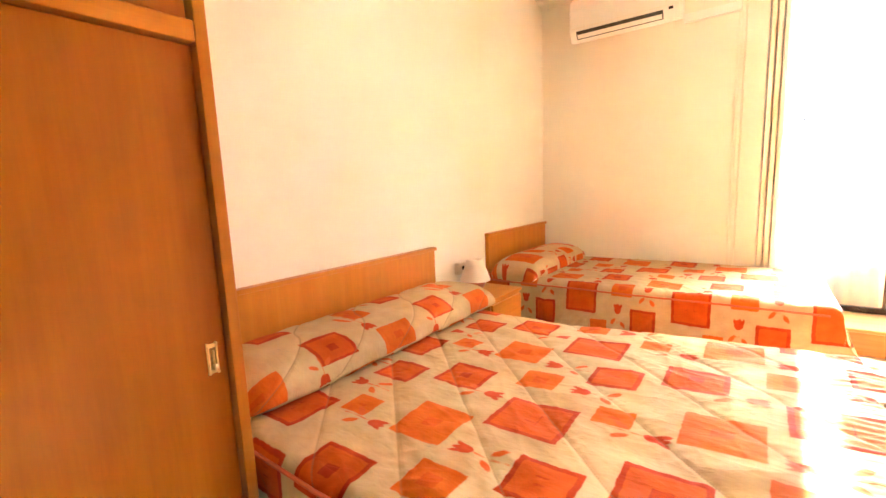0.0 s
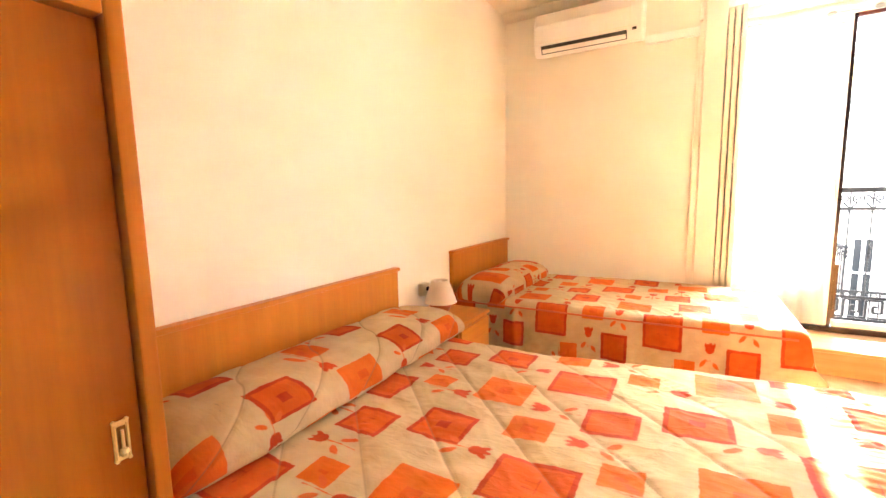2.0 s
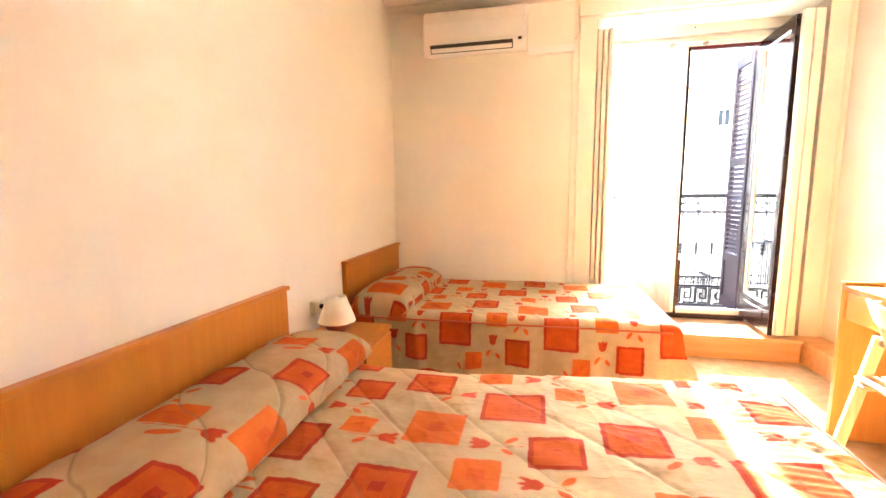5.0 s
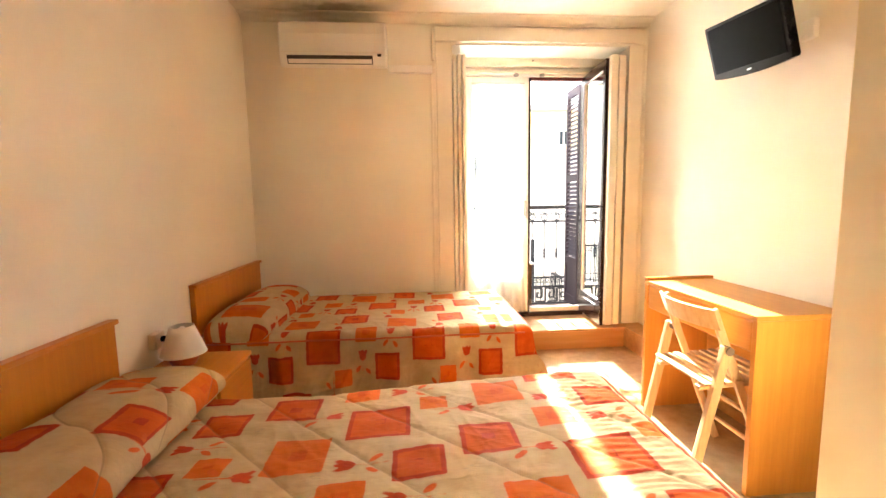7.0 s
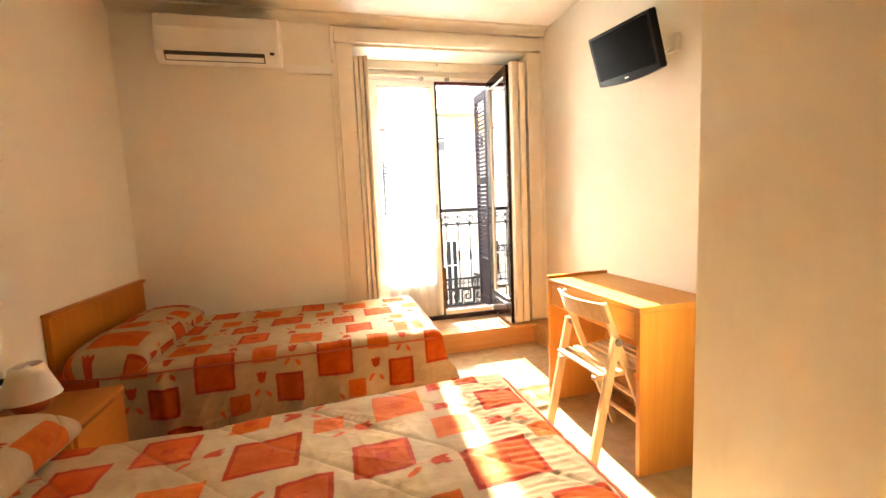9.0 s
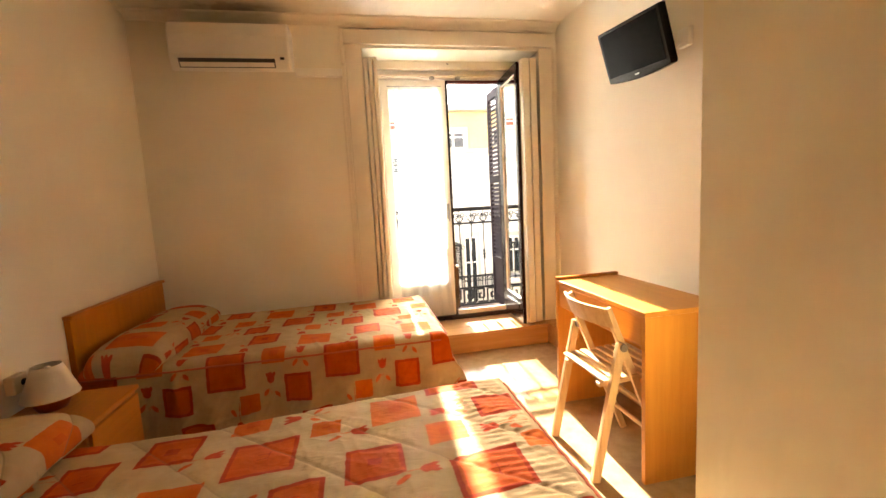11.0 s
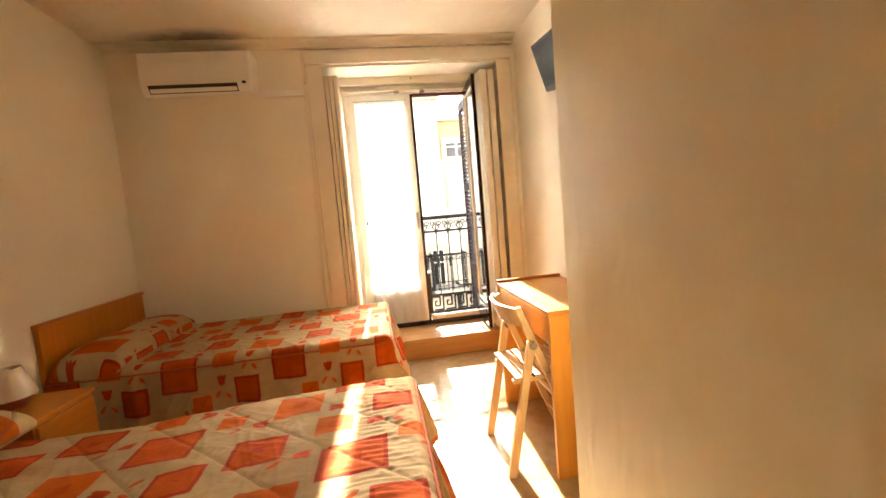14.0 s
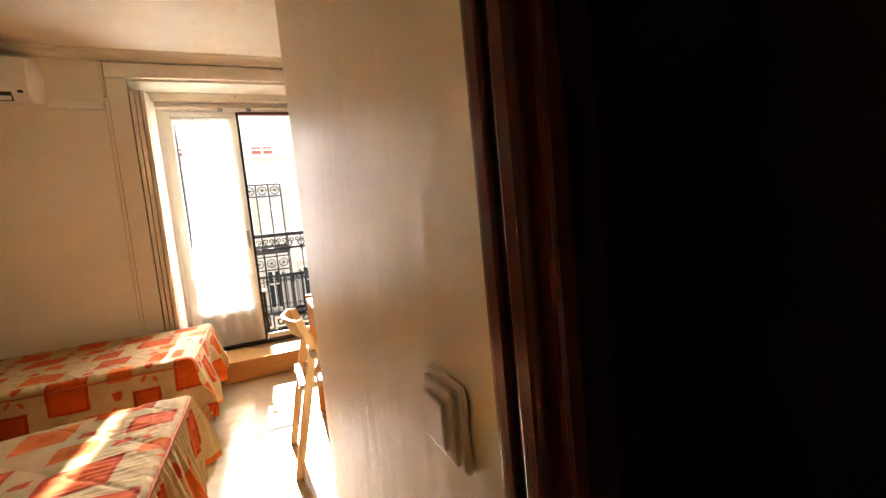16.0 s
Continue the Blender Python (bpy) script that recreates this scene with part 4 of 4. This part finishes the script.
bed(-1.245, 0.72, 0.82, 2.17, 0.785, 2.285, 0.80, "double bed with a plain honey-coloured wooden headboard")
bed(-1.245, 0.64, 2.90, 3.93, 2.93, 3.97, 0.815, "single bed with a honey-coloured headboard beside the window")
bedspread(-1.23, 0.745, 0.80, 2.19, 0.497, 0.045, 0.36, 0.30, 0.30, lambda P, Q: P, lambda P, Q: Q, True, 3, "quilted cream bedspread printed with orange squares and tulips", 0.0055)
bedspread(-1.23, 0.665, 2.87, 3.95, 0.525, 0.0, 0.40, 0.43, 0.12, lambda P, Q: 2.87 - Q - 0.88, lambda P, Q: P + 1.54, False, 5, "cream bedspread with orange squares hanging over a single bed")
bolster(-1.235, -0.805, 0.84, 2.285, 0.54, 0.095, 0.05, lambda a, y: a - 1.575, lambda a, y: y - 0.03, 1, "long bolster in the orange square print on the double bed", 12)
bolster(-1.235, -0.84, 2.868, 3.93, 0.535, 0.115, 0.03, lambda a, y: 2.85 - y - 0.88, lambda a, y: a - 0.085, 2, "short bolster in the orange square print on the single bed", 7, False)

# ---- nightstand, lamp, socket ----
ns = thing("nightstand", (-1.08, 2.52, 0), "small honey-coloured wooden nightstand between the beds", "nightstand")
part("body", cube(-1.27, -0.905, 2.335, 2.715, 0.03, 0.478, bevel=0.003), BEECH_Z, ns)
part("top", cube(-1.275, -0.89, 2.325, 2.725, 0.48, 0.50, bevel=0.004), BEECH, ns)
dr = part("cupboard_door", cube(-0.904, -0.888, 2.345, 2.705, 0.05, 0.465, bevel=0.003), BEECH, ns)
part("knob", lathe(bmesh.new(), (-0.884, 2.41, 0.33), [(0, -0.010), (0.009, -0.007), (0.012, 0), (0.009, 0.007), (0, 0.010)], 12), BRASS_DARK, dr, "small dark brass knob")
part("plinth", cube(-1.26, -0.92, 2.345, 2.705, 0, 0.03), BEECH, ns)

lx, ly = -1.14, 2.555
lamp = thing("table_lamp", (lx, ly, 0.502), "small table lamp with a cream cone shade, unlit", "lamp")
smooth(part("base", lathe(bmesh.new(), (lx, ly, 0.502), [(0, 0), (0.050, 0), (0.054, 0.006), (0.060, 0.018), (0.066, 0.034), (0.062, 0.052), (0.046, 0.068), (0.022, 0.077), (0.010, 0.080), (0.0, 0.081)], 28), LAMP_BASE, lamp))
bm = lathe(bmesh.new(), (lx, ly, 0.556), [(0.100, 0.0), (0.084, 0.045), (0.064, 0.10), (0.052, 0.135), (0.049, 0.135), (0.061, 0.10), (0.081, 0.045), (0.097, 0.0), (0.100, 0.0)], 36)
smooth(part("shade", bm, LINEN_SHADE, lamp))
part("socket", bar(bmesh.new(), (lx, ly, 0.575), (lx, ly, 0.64), 0.02, sides=12), PLASTIC, lamp)
smooth(part("bulb", lathe(bmesh.new(), (lx, ly, 0.638), [(0.008, 0), (0.016, 0.015), (0.02, 0.03), (0.012, 0.046), (0, 0.05)], 14), PLASTIC, lamp))
so = thing("wall_socket", (WX, 2.575, 0.62), "cream surface-mounted wall socket with a black plug", "socket")
part("box", cube(WX, WX + 0.038, 2.535, 2.612, 0.58, 0.658, bevel=0.006), CREAM_PLASTIC, so)
bm = bar(bmesh.new(), (WX + 0.038, 2.585, 0.622), (WX + 0.066, 2.585, 0.622), 0.028, sides=14)
part("plug", bm, BLACK_PLASTIC, so)


def cord(name, pts, thick, material, parent):
    cu = bpy.data.curves.new(name, "CURVE")
    cu.dimensions = "3D"
    cu.bevel_depth, cu.bevel_resolution, cu.resolution_u = thick / 2, 2, 8
    sp = cu.splines.new("BEZIER")
    sp.bezier_points.add(len(pts) - 1)
    for o, w in zip(sp.bezier_points, pts):
        o.co = Vector(w) - BASE[parent]
        o.handle_left_type = o.handle_right_type = "AUTO"
    cu.materials.append(material)
    ob = new(name, cu)
    ob.parent = parent
    return ob


cord("power_cord", [(WX + 0.062, 2.585, 0.615), (WX + 0.075, 2.60, 0.56), (WX + 0.06, 2.60, 0.512), (-1.17, 2.58, 0.506)], 0.006, BLACK_PLASTIC, lamp)

# ---- wardrobe ----
wx = -0.69
wd = thing("wardrobe", (-0.98, 0.0, 0), "built-in cherry wood wardrobe with sliding doors and top cupboards", "wardrobe")
part("side_panel", cube(WX, wx - 0.022, 0.746, 0.770, 0, CZ - 0.004, bevel=0.002), CHERRY_Z, wd)
part("carcass", cube(WX, wx - 0.10, SY + 0.002, 0.745, 0, CZ - 0.004), CHERRY_Z, wd)
part("front_stile", cube(wx - 0.10, wx, 0.746, 0.774, 0, CZ - 0.003, bevel=0.003), CHERRY_EDGE, wd)
part("cross_rail", cube(wx - 0.09, wx, SY + 0.002, 0.745, 1.49, 1.535, bevel=0.003), CHERRY_EDGE_Y, wd)
part("plinth", cube(wx - 0.09, wx - 0.01, SY + 0.002, 0.745, 0, 0.07), CHERRY_EDGE_Y, wd)
part("head_rail", cube(wx - 0.09, wx, SY + 0.002, 0.745, 2.64, CZ - 0.004), CHERRY_EDGE_Y, wd)
for k, (a, b) in enumerate(((0.03, 0.744), (-0.66, 0.05), (-1.297, -0.64))):
    off = 0.026 if k != 1 else 0.052
    d = part("sliding_door", cube(wx - off - 0.018, wx - off, a, b, 0.072, 1.488, bevel=0.002), CHERRY_Z, wd)
    hy = (b - 0.046) if k == 0 else (a + 0.05)
    bm = cube(wx - off, wx - off + 0.004, hy, hy + 0.026, 0.734, 0.808, bevel=0.0015)
    hd = part("flush_handle", bm, BRASS, d, "recessed brass pull")
    part("recess", cube(wx - off + 0.0045, wx - off + 0.0055, hy + 0.006, hy + 0.020, 0.744, 0.798, bevel=0.0), DARK_SLOT, hd) if k else None
    if k == 0:
        bm = cube(wx - off + 0.004, wx - off + 0.007, hy + 0.002, hy + 0.005, 0.740, 0.802)
        box(bm, wx - off + 0.004, wx - off + 0.007, hy + 0.021, hy + 0.024, 0.740, 0.802)
        bar(bm, (wx - off + 0.008, hy + 0.013, 0.754), (wx - off + 0.008, hy + 0.013, 0.792), 0.006, sides=8)
        for cy in (hy + 0.003, hy + 0.023):
            for cz in (0.735, 0.807):
                bar(bm, (wx - off, cy, cz), (wx - off + 0.005, cy, cz), 0.007, sides=10)
        lathe(bm, (wx - off + 0.009, hy + 0.013, 0.751), [(0.0, -0.008), (0.006, -0.006), (0.008, 0), (0.006, 0.006), (0.0, 0.008)], 10)
        part("pull", bm, BRASS, hd)
        part("recess", cube(wx - off + 0.0042, wx - off + 0.005, hy + 0.006, hy + 0.020, 0.744, 0.798), BRASS_DARK, hd)
    part("top_cupboard_door", cube(wx - 0.044, wx - 0.024, a + 0.003, b - 0.003, 1.537, 2.638, bevel=0.002), CHERRY_Z, wd)

# ---- air conditioner ----
ac = thing("air_conditioner", (-0.57, NY, 2.25), "white wall-mounted split air conditioner with a dark outlet slot", "air conditioner")
bm = bmesh.new()
prof = [(NY - 0.002, 2.315), (NY - 0.13, 2.28), (NY - 0.20, 2.262), (NY - 0.215, 2.275), (NY - 0.245, 2.33), (NY - 0.25, 2.48), (NY - 0.235, 2.56), (NY - 0.19, 2.583), (NY - 0.002, 2.585)]
ends = []
for x, k in ((-0.955, 0.97), (-0.945, 1.0), (-0.195, 1.0), (-0.185, 0.97)):
    ends.append([bm.verts.new((x, NY - (NY - y) * k, 2.40 + (z - 2.40) * k)) for y, z in prof])
for a, b in zip(ends, ends[1:]):
    for i in range(len(prof)):
        j = (i + 1) % len(prof)
        bm.faces.new((a[i], a[j], b[j], b[i]))
bm.faces.new(ends[0][::-1])
bm.faces.new(ends[-1])
bmesh.ops.recalc_face_normals(bm, faces=bm.faces)
part("body", bm, PLASTIC, ac)
def front_strip(x0, x1, z0, z1, proud):
    """A strip that follows the slanting lower front of the unit."""
    bm = bmesh.new()
    y0, y1 = (NY - 0.215 - (z - 2.275) * 0.545 for z in (z0, z1))
    bmesh.ops.create_cube(bm, size=1.0)
    for v in bm.verts:
        low = v.co.z < 0
        v.co = Vector((x0 if v.co.x < 0 else x1, (y0 if low else y1) + (-proud if v.co.y < 0 else 0.02), z0 if low else z1))
    return bm


part("outlet_slot", front_strip(-0.90, -0.285, 2.277, 2.331, 0.002), DARK_SLOT, ac, "dark air outlet")
part("louvre", front_strip(-0.892, -0.293, 2.2815, 2.307, 0.007), PLASTIC, ac)
part("indicator", cube(-0.25, -0.222, NY - 0.252, NY - 0.240, 2.325, 2.342, bevel=0.002), BLACK_PLASTIC, ac)
part("panel_seam", cube(-0.94, -0.20, NY - 0.2515, NY - 0.247, 2.352, 2.355), WHITE_OLD, ac)
part("side_seam", cube(-0.268, -0.265, NY - 0.2515, NY - 0.246, 2.355, 2.53), WHITE_OLD, ac)

# ---- television ----
tv = thing("television", (1.93, 2.69, 2.07), "small black flat television on a tilted wall bracket", "television")
tilt = Matrix.Translation((1.7505, 2.7135, 2.069)) @ Matrix.Rotation(radians(1.1), 4, "Z") @ Matrix.Rotation(radians(3.7), 4, "X") @ Matrix.Rotation(radians(-19.3), 4, "Y") @ Matrix.Translation((-1.742, -2.69, -2.075))


def tilted(bm):
    bmesh.ops.transform(bm, matrix=tilt, verts=bm.verts)
    return bm


bm = bmesh.new()
rows = []
for k in range(25):
    u = k / 24
    y = 2.437 + 0.506 * u
    low = 1.930 - 0.020 * math.sin(math.pi * u) ** 0.8
    rows.append([bm.verts.new(p) for p in ((1.745, y, low + 0.003), (1.742, y, low + 0.008), (1.742, y, 2.222), (1.745, y, 2.227), (1.782, y, 2.227), (1.788, y, 2.22), (1.788, y, low + 0.012), (1.782, y, low))])
for a, b in zip(rows, rows[1:]):
    for i in range(8):
        bm.faces.new((a[i], a[(i + 1) % 8], b[(i + 1) % 8], b[i]))
bm.faces.new(rows[0][::-1])
bm.faces.new(rows[-1])
bmesh.ops.recalc_face_normals(bm, faces=bm.faces)
part("casing", tilted(bm), GLOSS_BLACK, tv)
part("back", tilted(cube(1.789, 1.828, 2.50, 2.88, 1.96, 2.19, bevel=0.015)), BLACK_PLASTIC, tv)
part("screen", tilted(cube(1.738, 1.7415, 2.457, 2.923, 1.962, 2.210)), SCREEN, tv)
part("badge", tilted(cube(1.7395, 1.7415, 2.675, 2.705, 1.936, 1.944)), STEEL, tv)
part("wall_plate", cube(1.93, 1.949, 2.64, 2.74, 2.02, 2.14, bevel=0.004), BLACK_PLASTIC, tv)
part("arm", bar(bmesh.new(), (1.93, 2.69, 2.08), (1.81, 2.69, 2.08), 0.035, bevel=0.004), BLACK_PLASTIC, tv)
tb = thing("junction_box", (EX, 2.53, 2.03), "white antenna socket box on the wall", "socket")
part("box", cube(EX - 0.03, EX, 2.49, 2.57, 2.02, 2.115, bevel=0.006), PLASTIC, tb)

cord("antenna_lead", [(EX - 0.03, 2.53, 2.05), (EX - 0.05, 2.55, 2.03), (1.87, 2.60, 2.03), (1.82, 2.63, 2.04)], 0.007, PLASTIC, tv)

# ---- desk and chair ----
dk = thing("desk", (1.55, 2.46, 0), "honey-coloured wooden desk with solid sides", "desk")
part("side_panel", cube(1.345, 1.755, 2.055, 2.08, 0, 0.756, bevel=0.002), DESK_Z, dk)
part("side_panel", cube(1.345, 1.755, 2.85, 2.875, 0, 0.79, bevel=0.002), DESK_Z, dk)
part("desktop", cube(1.34, 1.755, 2.052, 2.849, 0.757, 0.78, bevel=0.003), DESK_Y, dk)
part("end_lip", cube(1.34, 1.755, 2.85, 2.878, 0.7905, 0.796, bevel=0.001), CHERRY_EDGE, dk)
part("drawer_front", cube(1.352, 1.383, 2.083, 2.847, 0.615, 0.754, bevel=0.012, seg=3), DESK_Y, dk)
part("drawer_box", cube(1.384, 1.70, 2.10, 2.83, 0.63, 0.745), DESK_Y, dk)
part("back_panel", cube(1.735, 1.752, 2.081, 2.849, 0.16, 0.52), DESK_Y, dk)


def folding_chair():
    ch = thing("folding_chair", (1.27, 2.33, 0), "pale wooden folding chair with a slatted seat at the desk", "chair")
    ya, yb = 2.135, 2.525
    for y in (ya, yb):
        part("rear_leg", bar(bmesh.new(), (1.15, y, 0.0), (1.285, y, 0.63), 0.026, 0.040, bevel=0.004), PALE_WOOD, ch)
        s = 0.026 if y == ya else -0.026
        part("front_leg", bar(bmesh.new(), (1.545, y + s, 0.0), (1.235, y + s, 0.785), 0.020, 0.034, bevel=0.004), PALE_WOOD, ch)
        part("pivot", bar(bmesh.new(), (1.288, y - 0.02, 0.612), (1.288, y + 0.02, 0.612), 0.036, sides=16), PIVOT_BROWN, ch)
        part("seat_rail", bar(bmesh.new(), (1.20, y + 2 * s, 0.432), (1.56, y + 2 * s, 0.450), 0.032, 0.020, bevel=0.003), PALE_WOOD_X, ch)
    bm = bmesh.new()
    rows = []
    for k in range(15):
        u = k / 14
        y = ya + (yb - ya) * u
        bow = 0.05 * (4 * u * (1 - u))
        rows.append([bm.verts.new((x - bow, y, z)) for x, z in ((1.268, 0.70), (1.232, 0.79), (1.218, 0.788), (1.254, 0.698))])
    for a, b in zip(rows, rows[1:]):
        for i in range(4):
            bm.faces.new((a[i], a[(i + 1) % 4], b[(i + 1) % 4], b[i]))
    bm.faces.new(rows[0][::-1])
    bm.faces.new(rows[-1])
    bmesh.ops.recalc_face_normals(bm, faces=bm.faces)
    part("backrest", bm, PALE_WOOD, ch)
    for k in range(8):
        x = 1.205 + 0.047 * k
        part("slat", cube(x, x + 0.033, ya + 0.008, yb - 0.008, 0.452 + 0.0022 * k, 0.464 + 0.0022 * k, bevel=0.003), PALE_WOOD, ch)
    part("cross_bar", bar(bmesh.new(), (1.488, ya + 0.026, 0.145), (1.488, yb - 0.026, 0.145), 0.022, sides=10), PALE_WOOD, ch)
    part("cross_bar", bar(bmesh.new(), (1.42, ya + 0.026, 0.315), (1.42, yb - 0.026, 0.315), 0.022, sides=10), PALE_WOOD, ch)
    return ch


folding_chair()

# ---- passage: dark doorway and light switch ----
pd = thing("door_1", (BX, -0.2, 0), "moulded dark mahogany door frame, its unlit doorway filled with a near-black leaf", "door", "", "structure")
for y0, y1 in ((DY1 - 0.005, DY1 + 0.075), (DY0 - 0.075, DY0 + 0.005)):
    bm = cube(BX - 0.018, BX - 0.001, y0, y1, 0, DZ + 0.07, bevel=0.004)
    box(bm, BX - 0.028, BX - 0.0185, y0 + 0.012, y0 + 0.032, 0, DZ + 0.06, bevel=0.004)
    box(bm, BX - 0.024, BX - 0.0185, y0 + 0.048, y0 + 0.066, 0, DZ + 0.06, bevel=0.003)
    part("casing", bm, DARK_WOOD, pd)
part("head_casing", cube(BX - 0.020, BX - 0.001, DY0 + 0.006, DY1 - 0.006, DZ - 0.005, DZ + 0.07, bevel=0.004), DARK_WOOD, pd)
# jamb coloured near-black for the gloom inside the doorway
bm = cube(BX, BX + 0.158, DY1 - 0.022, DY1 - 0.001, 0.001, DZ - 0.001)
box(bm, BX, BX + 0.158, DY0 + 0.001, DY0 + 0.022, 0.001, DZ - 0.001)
part("jamb", bm, DOORWAY_DARK, pd)
# added leaf, panels and handle close the opening; their black is the doorway's shade
lf = part("doorway_infill", cube(BX + 0.115, BX + 0.155, DY0 + 0.024, DY1 - 0.024, 0.006, DZ - 0.004, bevel=0.003), DOORWAY_DARK, pd)
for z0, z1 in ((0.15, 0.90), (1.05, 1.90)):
    part("panel", cube(BX + 0.104, BX + 0.1145, DY0 + 0.13, DY1 - 0.13, z0, z1, bevel=0.006), DOORWAY_DARK, lf)
bm = bar(bmesh.new(), (BX + 0.05, DY0 + 0.09, 1.02), (BX + 0.115, DY0 + 0.09, 1.02), 0.016, sides=12)
bar(bm, (BX + 0.05, DY0 + 0.085, 1.02), (BX + 0.05, DY0 + 0.20, 1.02), 0.016, sides=12)
part("door_handle", bm, BRASS, lf)
sw = thing("light_switch", (BX, 0.36, 1.05), "raised cream plastic light switch on the passage wall", "switch")
part("back_box", cube(BX - 0.009, BX, 0.314, 0.398, 0.998, 1.084, bevel=0.004), SWITCH_PLASTIC, sw)
part("cover", cube(BX - 0.016, BX - 0.0095, 0.321, 0.391, 1.005, 1.077, bevel=0.005), SWITCH_PLASTIC, sw)
part("rocker", cube(BX - 0.021, BX - 0.0165, 0.332, 0.380, 1.017, 1.065, bevel=0.003), SWITCH_PLASTIC, sw)
